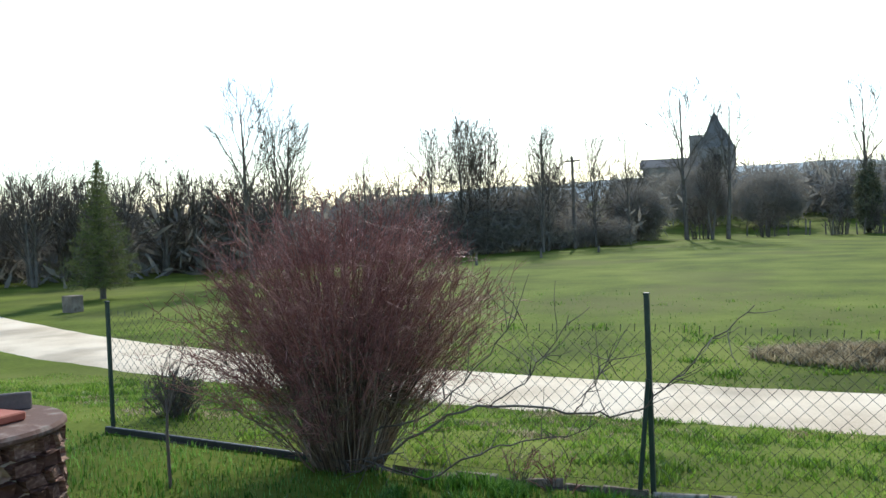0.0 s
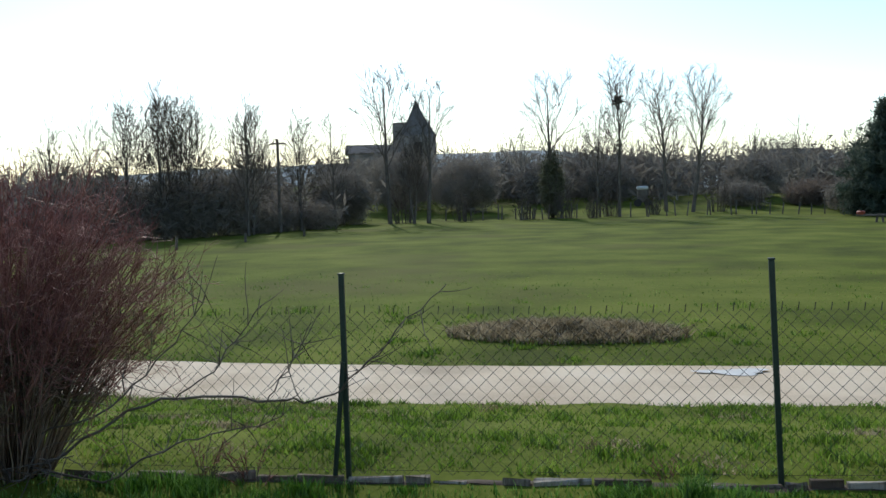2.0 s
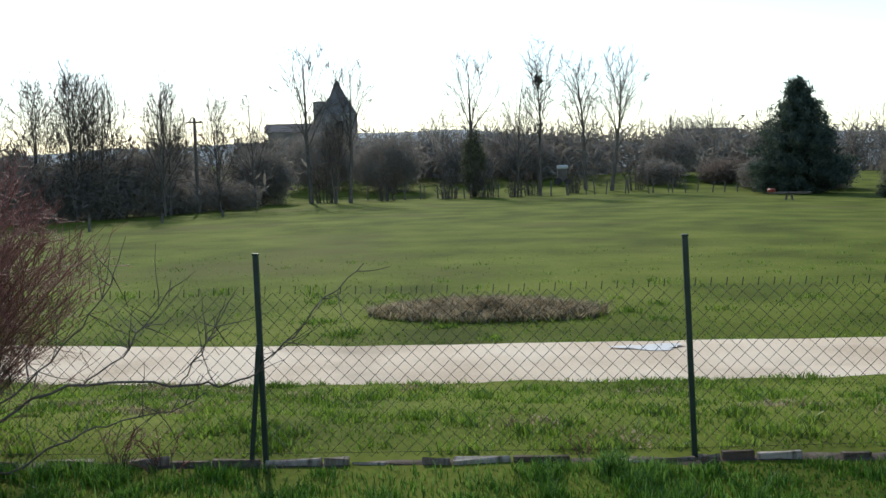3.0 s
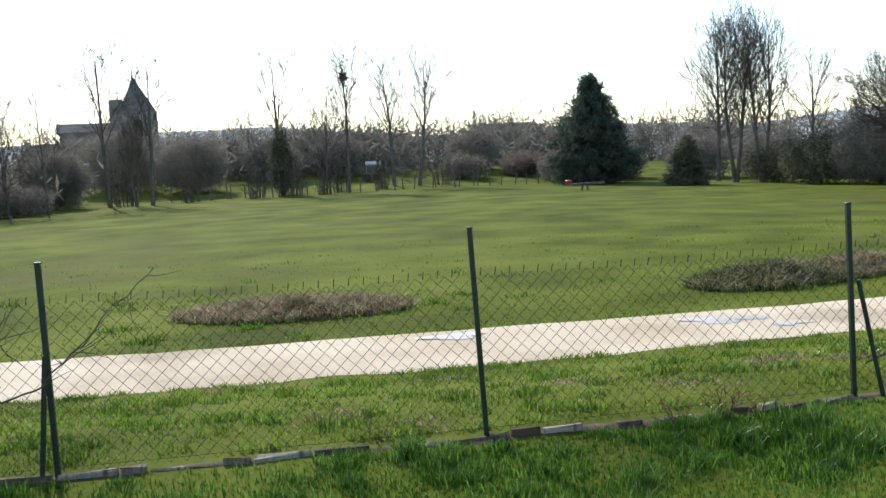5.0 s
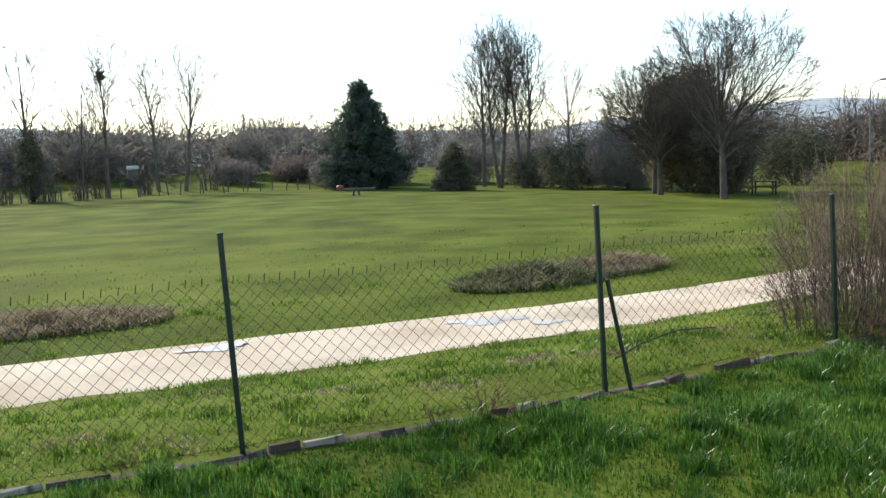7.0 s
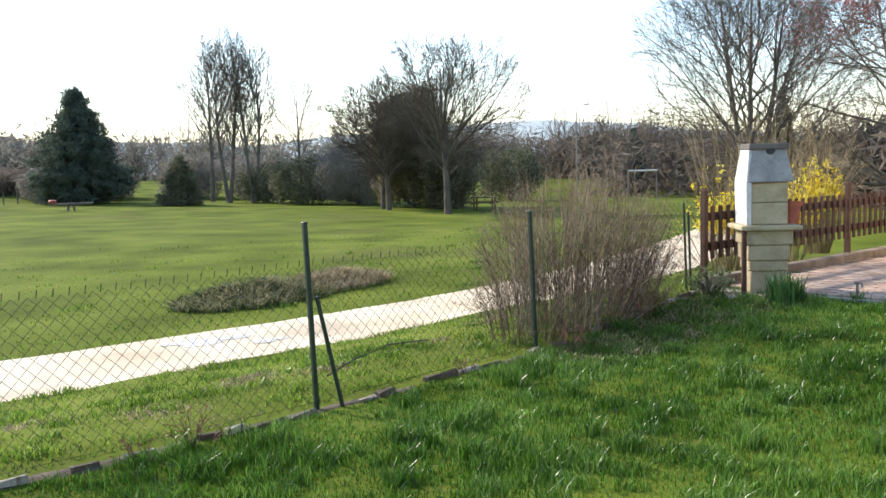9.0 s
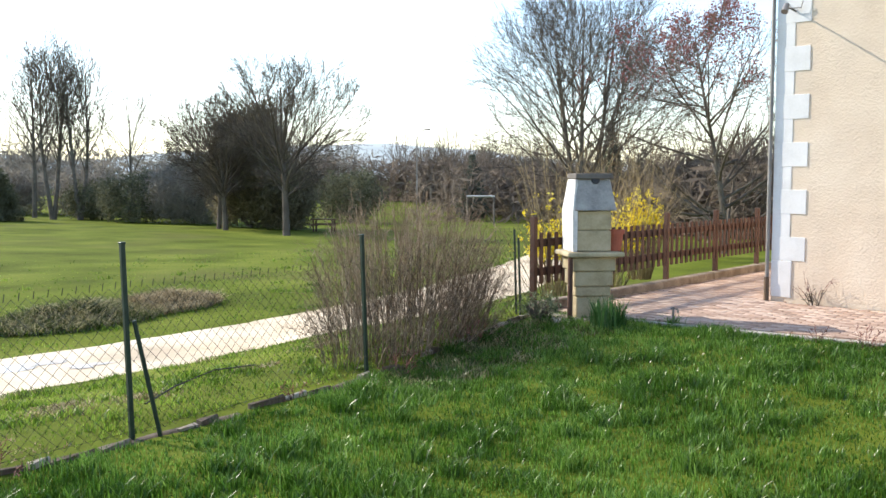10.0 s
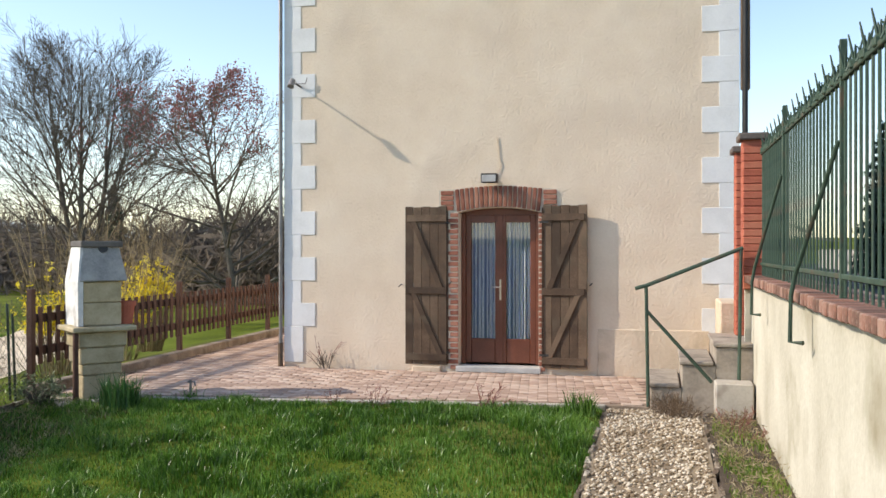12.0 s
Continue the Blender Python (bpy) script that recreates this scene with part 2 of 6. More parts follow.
M_STREETWALL = material("street_wall", [(.42, .39, .34), (.52, .49, .44)], 0.95, 1, 20, 0.2)


def glass_material():
    m = bpy.data.materials.new("window_glass")
    m.use_nodes = True
    n, l = m.node_tree.nodes, m.node_tree.links
    clear, gloss, fr, mix = n.new("ShaderNodeBsdfTransparent"), n.new("ShaderNodeBsdfGlossy"), n.new("ShaderNodeFresnel"), n.new("ShaderNodeMixShader")
    gloss.inputs["Roughness"].default_value = 0.02
    fr.inputs["IOR"].default_value = 1.6
    l.new(fr.outputs[0], mix.inputs[0])
    l.new(clear.outputs[0], mix.inputs[1])
    l.new(gloss.outputs[0], mix.inputs[2])
    l.new(mix.outputs[0], n["Material Output"].inputs["Surface"])
    return m


M_GLASS = glass_material()


# ---------- building helpers ----------
def smooth(a, b, x):
    q = np.clip((x - a) / (b - a), 0, 1)
    return q * q * (3 - 2 * q)


FENCE_Y = [-40, -19.6, -16.9, -14.36, -11.62, -8.86, -6.22, -3.0, 8, 60]
FENCE_X = [-4.0, -3.77, -3.58, -3.5, -3.58, -3.78, -4.19, -4.62, -5.1, -6]


def ground_z(x, y):
    x, y = np.asarray(x, float), np.asarray(y, float)
    u = np.interp(y, FENCE_Y, FENCE_X) - x
    zf = -0.05 + 0.21 * smooth(-6.5, -3.0, y)
    zf = zf - 0.16 * smooth(-2.75, -2.35, y - 0.11 * (x + 3.59)) * smooth(0, -.3, u) - 0.12 * smooth(1.42, 1.6, x) * smooth(0, -.3, u)
    zm = -0.6 - 0.022 * np.clip(y + 2, 0, 70) * smooth(8, 25, u)
    z = zf + (zm - zf) * smooth(0, 5, u)
    wave = 0.018 * np.sin(x * 0.31 + 1) * np.sin(y * 0.27) * smooth(12, 22, u)
    far = np.hypot(x, y)
    z = z + 1.5 * smooth(74, 98, far) * smooth(0, -20, x)
    return z + wave + 9 * smooth(170, 700, far) - 1.2 * smooth(100, 160, far) * smooth(-20, -80, x) * smooth(30, -10, y)


def gz(x, y):
    return float(ground_z(x, y))


def thing(name, at, label, category, group="", kind="", rz=0.0):
    ob = new(name)
    ob.matrix_world = pose(*at, 0, 0, rz)
    return tagged(ob, label, category, group, kind)


def link(name, mesh, mat, parent=None, label=""):
    if mat and not mesh.materials:
        mesh.materials.append(mat)
    ob = new(name, mesh)
    if parent:
        ob.parent = parent
    if label:
        ob["label"] = label
    return ob


def part(name, bm, mat, parent=None, label="", smooth_faces=False):
    me = bpy.data.meshes.new(name)
    bm.to_mesh(me)
    bm.free()
    if smooth_faces:
        me.polygons.foreach_set("use_smooth", [True] * len(me.polygons))
    return link(name, me, mat, parent, label)


def mesh_np(name, verts, faces, smooth_faces=False):
    """A mesh from arrays: faces of one size."""
    verts, faces = np.asarray(verts, np.float32), np.asarray(faces, np.int32)
    me = bpy.data.meshes.new(name)
    k = faces.shape[1]
    me.vertices.add(len(verts))
    me.vertices.foreach_set("co", verts.ravel())
    me.loops.add(faces.size)
    me.loops.foreach_set("vertex_index", faces.ravel())
    me.polygons.add(len(faces))
    me.polygons.foreach_set("loop_start", np.arange(0, faces.size, k, dtype=np.int32))
    if smooth_faces:
        me.polygons.foreach_set("use_smooth", np.ones(len(faces), dtype=bool))
    me.update(calc_edges=True)
    return me


def box(bm, lo, hi, bevel=0.0, m=None):
    lo, hi = Vector(lo), Vector(hi)
    made = bmesh.ops.create_cube(bm, size=1)["verts"]
    bmesh.ops.scale(bm, vec=hi - lo, verts=made)
    bmesh.ops.translate(bm, vec=(lo + hi) / 2, verts=made)
    if bevel:
        edges = list({e for v in made for e in v.link_edges})
        made = list({v for f in bmesh.ops.bevel(bm, geom=edges, offset=bevel, segments=1, affect="EDGES", profile=0.5)["faces"] for v in f.verts} | {v for v in made if v.is_valid})
    if m:
        bmesh.ops.transform(bm, matrix=m, verts=made)
    return made


def boxed(lo, hi, bevel=0.0, m=None):
    bm = bmesh.new()
    box(bm, lo, hi, bevel, m)
    return bm


def tube(bm, points, radius, sides=8, radius_end=None):
    """A round bar along points, closed at both ends."""
    pts = [Vector(p) for p in points]
    rings = []
    for i, p in enumerate(pts):
        d = (pts[min(i + 1, len(pts) - 1)] - pts[max(i - 1, 0)]).normalized()
        a = d.orthogonal().normalized()
        b = d.cross(a)
        r = radius if radius_end is None else radius + (radius_end - radius) * i / (len(pts) - 1)
        rings.append([bm.verts.new(p + r * (a * math.cos(6.2832 * k / sides) + b * math.sin(6.2832 * k / sides))) for k in range(sides)])
    for r0, r1 in zip(rings, rings[1:]):
        off = min(range(sides), key=lambda o: (r1[o].co - r0[0].co).length)
        for k in range(sides):
            bm.faces.new((r0[k], r0[(k + 1) % sides], r1[(k + 1 + off) % sides], r1[(k + off) % sides]))
    bm.faces.new(list(reversed(rings[0])))
    bm.faces.new(rings[-1])


def tubed(points, radius, sides=8, radius_end=None):
    bm = bmesh.new()
    tube(bm, points, radius, sides, radius_end)
    return bm


def lathe(profile, sides=20, squash=1.0):
    bm = bmesh.new()
    rings = [[bm.verts.new((r * math.cos(6.2832 * k / sides), squash * r * math.sin(6.2832 * k / sides), z)) for k in range(sides)] for r, z in profile]
    for r0, r1 in zip(rings, rings[1:]):
        for k in range(sides):
            bm.faces.new((r0[k], r0[(k + 1) % sides], r1[(k + 1) % sides], r1[k]))
    bm.faces.new(list(reversed(rings[0])))
    bm.faces.new(rings[-1])
    return bm


# ---------- plants ----------
def tubes_mesh(name, lines, sides):
    """One mesh of tapered tubes; each line is (points, radii)."""
    vs, fs, base = [], [], 0
    ang = np.arange(sides) * 2 * np.pi / sides
    ca, sa = np.cos(ang), np.sin(ang)
    for pts, rad in lines:
        n = len(pts)
        d = np.gradient(pts, axis=0)
        d /= np.linalg.norm(d, axis=1, keepdims=True) + 1e-9
        ref = np.array([0.0, 0.0, 1.0]) if abs(d[0, 2]) < 0.8 else np.array([1.0, 0.0, 0.0])
        a = np.cross(d, ref)
        a /= np.linalg.norm(a, axis=1, keepdims=True) + 1e-9
        b = np.cross(d, a)
        ring = pts[:, None, :] + rad[:, None, None] * (ca[None, :, None] * a[:, None, :] + sa[None, :, None] * b[:, None, :])
        vs.append(ring.reshape(-1, 3))
        i, k = np.meshgrid(np.arange(n - 1), np.arange(sides), indexing="ij")
        k2 = (k + 1) % sides
        fs.append(np.stack([base + i * sides + k, base + i * sides + k2, base + (i + 1) * sides + k2, base + (i + 1) * sides + k], -1).reshape(-1, 4))
        base += n * sides
    return mesh_np(name, np.concatenate(vs), np.concatenate(fs))


def unit(v):
    return v / (np.linalg.norm(v) + 1e-9)


def grow_line(rng, p, d, length, r, r_end, n, wander, lift):
    pts, rad = [p], [r]
    for i in range(n):
        d = unit(d + rng.normal(0, wander, 3) + np.array([0, 0, lift]))
        p = p + d * length / n
        pts.append(p)
        rad.append(r + (r_end - r) * (i + 1) / n)
    return np.array(pts), np.array(rad)


def grow_tree(rng, height, r, stems=1, first=0.25, kids=(14, 8, 5), angle=(50, 42, 40), ratio=(0.5, 0.5, 0.5), lift=(0.02, 0.12, 0.1, 0.05), splay=12, twig=0.006, wander=0.05, belly=0.35):
    """Returns the lines of the trunk and main limbs, and those of the branches and twigs. belly: where on the stem the longest limbs sit."""
    wood, twigs, tips = [], [], []

    def limb(p, d, length, rad, level):
        last = level == len(kids)
        n = 9 if level == 0 else 6 if level == 1 else 4 if level == 2 else 3
        end = max(twig * 0.7, rad * (0.1 if level == 0 else 0.2))
        pts, rr = grow_line(rng, p, d, length, rad, end, n, wander * (1 + 0.9 * level), lift[min(level, 3)])
        (wood if level < 2 else twigs).append((pts, rr))
        if last:
            tips.append(pts[-1])
            return
        count = kids[level]
        start = first if level == 0 else 0.18
        for j in range(count):
            g = (j + rng.random()) / count
            f = start + (0.99 - start) * g
            q = f * n
            i = min(int(q), n - 1)
            at = pts[i] + (pts[i + 1] - pts[i]) * (q - i)
            axis = unit(pts[i + 1] - pts[i])
            side = unit(np.cross(axis, rng.normal(0, 1, 3)))
            a = math.radians(angle[level] * (0.65 + 0.6 * rng.random()) * (1.15 - 0.4 * g))
            nd = axis * math.cos(a) + side * math.sin(a)
            if level == 0:
                shrink = (0.62 + 0.38 * g / belly) if g < belly else 1 - 0.72 * ((g - belly) / (1 - belly)) ** 1.4
            else:
                shrink = 1.05 - 0.5 * g
            limb(at, nd, length * ratio[level] * shrink * (0.75 + 0.5 * rng.random()), max(twig, rad * (1 - 0.75 * f) * 0.55), level + 1)

    for s in range(stems):
        turn = 6.283 * (s + rng.random() * 0.6) / stems
        tilt = math.radians(splay) * (0.4 + 0.8 * rng.random()) if stems > 1 else 0.03
        d = np.array([math.cos(turn) * math.sin(tilt), math.sin(turn) * math.sin(tilt), math.cos(tilt)])
        limb(np.array([0.12 * math.cos(turn) * (stems > 1), 0.12 * math.sin(turn) * (stems > 1), -0.1]), d, height * (0.88 + 0.18 * rng.random() if stems > 1 else 1.0), r, 0)
    return wood, twigs, np.array(tips)


def crown_tree(rng, height, width, r, fork=0.3, low=0.25, limbs=14, kids=(8, 5, 4), reach=(0.45, 0.48, 0.5), twig=0.006, top=0.7, stems=1, splay=0.0, bare=0.16):
    """Lines of a tree whose limbs reach out to an uneven dome between low and the top, and whose twigs fill its outer shell."""
    wood, twigs, tips = [], [], []
    mid_z = height * (low + (1 - low) * 0.42)
    centre = np.array([0, 0, mid_z])
    up_r, dn_r = height - mid_z, mid_z - height * low
    lobes = rng.normal(0, 1, (9, 3))
    lobes /= np.linalg.norm(lobes, axis=1, keepdims=True)
    amp = rng.uniform(-0.16, 0.1, 9)

    def inside_by(p):
        d = p - centre
        q = d / np.array([width / 2, width / 2, up_r if d[2] > 0 else dn_r])
        n = np.linalg.norm(q) + 1e-6
        bump = 1 + float((amp * np.clip(lobes @ (q / n), 0, 1) ** 3).sum())
        return n / bump

    def branch(p, d, length, rad, level):
        n = (6, 4, 3, 2)[min(level, 3)]
        end = max(twig * 0.7, rad * 0.22)
        pts, rr = grow_line(rng, p, d, length, rad, end, n, (0.075, 0.12, 0.14, 0.15)[min(level, 3)], (0.02, 0.07, 0.05, 0.03)[min(level, 3)])
        for i in range(2, n + 1):
            if inside_by(pts[i]) > 1.04:
                pts, rr = pts[:i + 1], rr[:i + 1]
                break
        (wood if level < 1 else twigs).append((pts, rr))
        if level == len(kids):
            tips.append(pts[-1])
            return
        m = len(pts) - 1
        for j in range(kids[level]):
            g = (j + rng.random()) / kids[level]
            f = ((bare if level == 0 else 0.12) + (0.98 - (bare if level == 0 else 0.12)) * g) * m
            i = min(int(f), m - 1)
            at = pts[i] + (pts[i + 1] - pts[i]) * (f - i)
            ax = unit(pts[i + 1] - pts[i])
            out = unit(at - centre * np.array([1, 1, 0.75]))
            side = unit(np.cross(ax, rng.normal(0, 1, 3)))
            nd = unit(ax * 0.75 + side * 0.62 + out * 0.2)
            branch(at, nd, length * reach[level] * (0.6 + 0.6 * rng.random()) * (1.1 - 0.45 * g), max(twig, rad * (1 - 0.7 * f / m) * 0.5), level + 1)

    for s in range(stems):
        turn = 6.283 * (s + 0.5 * rng.random()) / stems
        lean = math.radians(splay) * (0.6 + 0.6 * rng.random())
        d0 = np.array([math.cos(turn) * math.sin(lean), math.sin(turn) * math.sin(lean), math.cos(lean)])
        trunk, tr = grow_line(rng, np.array([0.0, 0.0, -0.15]) + d0 * np.array([0.5, 0.5, 0]), d0, height * 0.86, r, r * 0.12, 9, 0.025, 0.02 + 0.05 * (stems > 1))
        wood.append((trunk, tr))
        for j in range(limbs):
            g = (j + rng.random()) / limbs
            up = -0.2 + 1.14 * g
            a = 2.4 * j + rng.random()
            flat = math.sqrt(max(0.0, 1 - up * up))
            aim = centre + np.array([math.cos(a) * flat * width / 2, math.sin(a) * flat * width / 2, up * (up_r if up > 0 else dn_r)])
            f = (fork + (top - fork) * g) * 9
            i = min(int(f), 8)
            at = trunk[i] + (trunk[i + 1] - trunk[i]) * (f - i)
            way = aim - at
            branch(at, unit(way + np.array([0, 0, 0.22 * np.linalg.norm(way)])), np.linalg.norm(way) * (0.9 + 0.15 * rng.random()), max(twig * 1.5, tr[i] * 0.42), 0)
    return wood, twigs, np.array(tips)


def flecks(rng, at, size, per, spread, thin=0.45):
    """Small leaf-like triangles pairs round the points."""
    at = np.repeat(at, per, axis=0) + rng.normal(0, spread, (len(at) * per, 3))
    a, b = rng.normal(0, 1, (2, len(at), 3))
    a /= np.linalg.norm(a, axis=1, keepdims=True)
    b -= a * (a * b).sum(1, keepdims=True)
    b /= np.linalg.norm(b, axis=1, keepdims=True)
    s = size * (0.6 + 0.8 * rng.random((len(at), 1)))
    v = np.stack([at - a * s, at + b * s * thin, at + a * s, at - b * s * thin], 1).reshape(-1, 3)
    return v, np.arange(len(v)).reshape(-1, 4)


def bare_tree(name, rng, label, category="tree", buds=False, nest=None, group="", mat=None, bark=None, **kw):
    wood, twigs, tips = (crown_tree if "width" in kw else grow_tree)(rng, **kw)
    ob = thing(name, (0, 0, 0), label, category, group)
    for line in wood:
        if len(line[0]) == 10:
            link("trunk", tubes_mesh("trunk", [line], 7), bark or M_BARK, ob)
    link("limb_mass", tubes_mesh("limb_mass", [w for w in wood if len(w[0]) < 10], 5), bark or M_BARK, ob)["kind"] = "stuff"
    link("crown", tubes_mesh("crown", twigs, 3), mat or M_TWIG, ob)["kind"] = "stuff"
    if buds:
        high = tips[tips[:, 2] > 0.6 * tips[:, 2].max()]
        high = high[rng.random(len(high)) < 0.55 * (high[:, 2] / tips[:, 2].max()) ** 2]
        link("catkin_mass", mesh_np("catkin_mass", *flecks(rng, high, 0.045, 5, 0.12)), M_BUD, ob, "dull red catkins")["kind"] = "stuff"
    if nest:
        v, f = flecks(rng, np.array([nest]), 0.17, 160, 0.13)
        link("nest", mesh_np("nest", v, f), M_BARK, ob, "dark ball of twigs")
    return ob


def conifer(name, rng, height, width, label, mat, skirt=0.04, tiers=26, power=0.9, size=0.16, dense=1.0):
    """Trunk, drooping branches in tiers and clumps of needles with gaps and an uneven outline."""
    ob = thing(name, (0, 0, 0), label, "tree")
    link("trunk", tubes_mesh("trunk", [grow_line(rng, np.array([0, 0, -0.1]), np.array([0, 0, 1.0]), height * 0.97, height * 0.022, 0.01, 8, 0.01, 0.05)], 8), M_BARK, ob)
    limbs, clumps = [], []
    for t in range(tiers):
        f = t / tiers
        z = height * (skirt + (0.97 - skirt) * f)
        reach = width / 2 * (1 - f) ** power * (0.85 + 0.3 * rng.random()) * (1.0 if f > 0.12 else 0.75 + 2 * f)
        count = max(4, int(13 * (1 - f) + 4))
        for j in range(count):
            a = 6.283 * (j + rng.random()) / count
            r = reach * (0.65 + 0.5 * rng.random())
            d = np.array([math.cos(a), math.sin(a), 0.12])
            pts, rr = grow_line(rng, np.array([0, 0, z]), d, r + 0.05, 0.02 * height / 6, 0.006, 4, 0.06, -0.03)
            limbs.append((pts, rr))
            k = max(3, int(9 * dense * r / (width / 2) + 3))
            q = rng.random((k, 1)) ** 0.7
            clumps.append(pts[0] + (pts[-1] - pts[0]) * q + rng.normal(0, 0.05 * width / 4, (k, 3)))
    link("branch_mass", tubes_mesh("branch_mass", limbs, 3), M_BARK, ob)["kind"] = "stuff"
    v, f = flecks(rng, np.concatenate(clumps), size * 0.8 * width / 4, 14, 0.09 * width / 4, 0.15)
    link("crown", mesh_np("crown", v, f), mat, ob)
    return ob


def leafy_bush(name, rng, width, height, label, mat, count=500, size=0.12, per=8, thin=0.45):
    """An evergreen shrub: stems and leaf clumps on an uneven dome."""
    ob = thing(name, (0, 0, 0), label, "shrub")
    stems = []
    for _ in range(16):
        a = rng.random() * 6.283
        stems.append(grow_line(rng, np.array([0, 0, -0.05]), np.array([math.cos(a) * 0.6, math.sin(a) * 0.6, 0.8]), height * 0.8, 0.03, 0.008, 4, 0.1, 0.1))
    link("stem_mass", tubes_mesh("stem_mass", stems, 4), M_BARK, ob)["kind"] = "stuff"
    d = rng.normal(0, 1, (count, 3))
    d /= np.linalg.norm(d, axis=1, keepdims=True)
    lump = 0.8 + 0.25 * np.sin(d[:, 0] * 5 + 1) * np.sin(d[:, 1] * 4) + 0.15 * rng.random(count)
    p = d * (lump * (0.55 + 0.45 * rng.random(count) ** 0.4))[:, None] * np.array([width / 2, width / 2, height / 2]) + np.array([0, 0, height * 0.48])
    p[:, 2] = np.maximum(p[:, 2], 0.05)
    link("crown", mesh_np("crown", *flecks(rng, p, size * (0.75 if thin > 0.2 else 1.0), per, size * 1.1, thin if thin < 0.2 else 0.3)), mat, ob)
    return ob


def twig_bush(name, rng, height, reach, stems, label, mats, base=(0.25, 0.25), lean=0.55, kids=6, stretch=(1.0, 1.0), r=0.009, top=None, low_tip=0.42, tangle=0.55, first=1.0, fine=0.0036):
    """A bare shrub: stems that rise from the base and arch out to an uneven dome, forked side twigs, finer upper shoots."""
    ob = thing(name, (0, 0, 0), label, "shrub")
    low, high = [], []
    t = np.linspace(0, 1, 8)[:, None]
    for _ in range(stems):
        a = rng.random() * 6.283
        q = rng.random() ** 0.5
        p = np.array([math.cos(a) * base[0] * q, math.sin(a) * base[1] * q, -0.05])
        el = math.acos(min(q * 1.02, 1.0))
        tip = np.array([math.cos(a) * math.cos(el) * height * lean * stretch[0] + p[0] * 0.8, math.sin(a) * math.cos(el) * height * lean * stretch[1] + p[1] * 0.8, height * (low_tip + (1 - low_tip) * math.sin(el))])
        tip = p + (tip - p) * (0.7 + 0.34 * rng.random() ** 0.5) + rng.normal(0, 0.035 * height, 3)
        ctrl = p + (tip - p) * np.array([0.3, 0.3, 0.62])
        pts = (1 - t) ** 2 * p + 2 * t * (1 - t) * ctrl + t ** 2 * tip
        pts[1:] += rng.normal(0, 0.007 * height, (7, 3))
        r0 = r * (0.6 + 0.8 * rng.random())
        rr = r0 + (0.0022 - r0) * t[:, 0]
        low.append((pts[:5], rr[:5]))
        high.append((pts[4:], rr[4:]))
        for _ in range(kids):
            f = first + rng.random() * (6.9 - first)
            i = int(f)
            at = pts[i] + (pts[i + 1] - pts[i]) * (f - i)
            sd = unit(unit(pts[i + 1] - pts[i]) + rng.normal(0, tangle, 3) + np.array([0, 0, 0.1]))
            ln = reach * (0.3 + 0.6 * rng.random())
            line = grow_line(rng, at, sd, ln, fine, fine * 0.45, 3, 0.14, 0.05)
            (high if i >= 3 else low).append(line)
            for _ in range(2):
                (high if i >= 3 else low).append(grow_line(rng, line[0][2], unit(sd + rng.normal(0, tangle, 3)), ln * 0.55, fine * 0.67, fine * 0.36, 2, 0.12, 0.04))
    link("stem_mass", tubes_mesh("stem_mass", low, 4), mats[0], ob)["kind"] = "stuff"
    link("shoot_mass", tubes_mesh("shoot_mass", high, 3), mats[1], ob, top or "")["kind"] = "stuff"
    return ob


def put(ob, x, y, rz=0.0, s=1.0, sink=0.0, z=None):
    """Stand a thing on the ground."""
    ob.matrix_world = pose(x, y, (gz(x, y) if z is None else z) - sink, 0, 0, rz) @ Matrix.Diagonal((s, s, s, 1))
    return ob


def again(ob, x, y, rz=0.0, s=1.0, sz=None, sink=0.05):
    c = copy_thing(ob, pose(x, y, gz(x, y) - sink, 0, 0, rz))
    c.scale = (s, s, sz or s)
    return c


# ---------- the ground ----------
def axis(dense_lo, dense_hi, step, lo, hi, growth=1.13):
    mid = list(np.arange(dense_lo, dense_hi + 1e-6, step))
    s, v = step, dense_lo
    while v > lo:
        s *= growth
        v -= s
        mid.insert(0, v)
    s, v = step, dense_hi
    while v < hi:
        s *= growth
        v += s
        mid.append(v)
    return np.array(mid)


gx, gy = axis(-16, 4, 0.3, -1500, 900), axis(-36, 6, 0.3, -900, 1500)
GX, GY = np.meshgrid(gx, gy, indexing="xy")
fine = 0.012 * np.sin(GX * 2.7 + np.sin(GY * 1.9)) * np.sin(GY * 3.1) * np.exp(-(np.hypot(GX + 4, GY + 12) / 14) ** 4)
gv = np.stack([GX, GY, ground_z(GX, GY) + fine], -1).reshape(-1, 3)
ny, nx = GX.shape
ii, jj = np.meshgrid(np.arange(ny - 1), np.arange(nx - 1), indexing="ij")
gf = np.stack([ii * nx + jj, ii * nx + jj + 1, (ii + 1) * nx + jj + 1, (ii + 1) * nx + jj], -1).reshape(-1, 4)
tagged(link("ground", mesh_np("ground", gv, gf, True), M_GROUND), "spring green grass of a lawn and wide meadow", "ground", kind="structure")

# the chalk track
ROAD = [(-30, -75), (-22, -52), (-16.5, -41), (-12.8, -32.6), (-10.8, -26.9), (-9.75, -21.5), (-9.25, -17.2), (-9.15, -14), (-9.2, -11.2), (-9.25, -8.5), (-9.3, -5.5), (-9.7, -2.2), (-10.6, 1.5), (-12.0, 5.5), (-14.5, 11), (-18.5, 18), (-26, 28)]


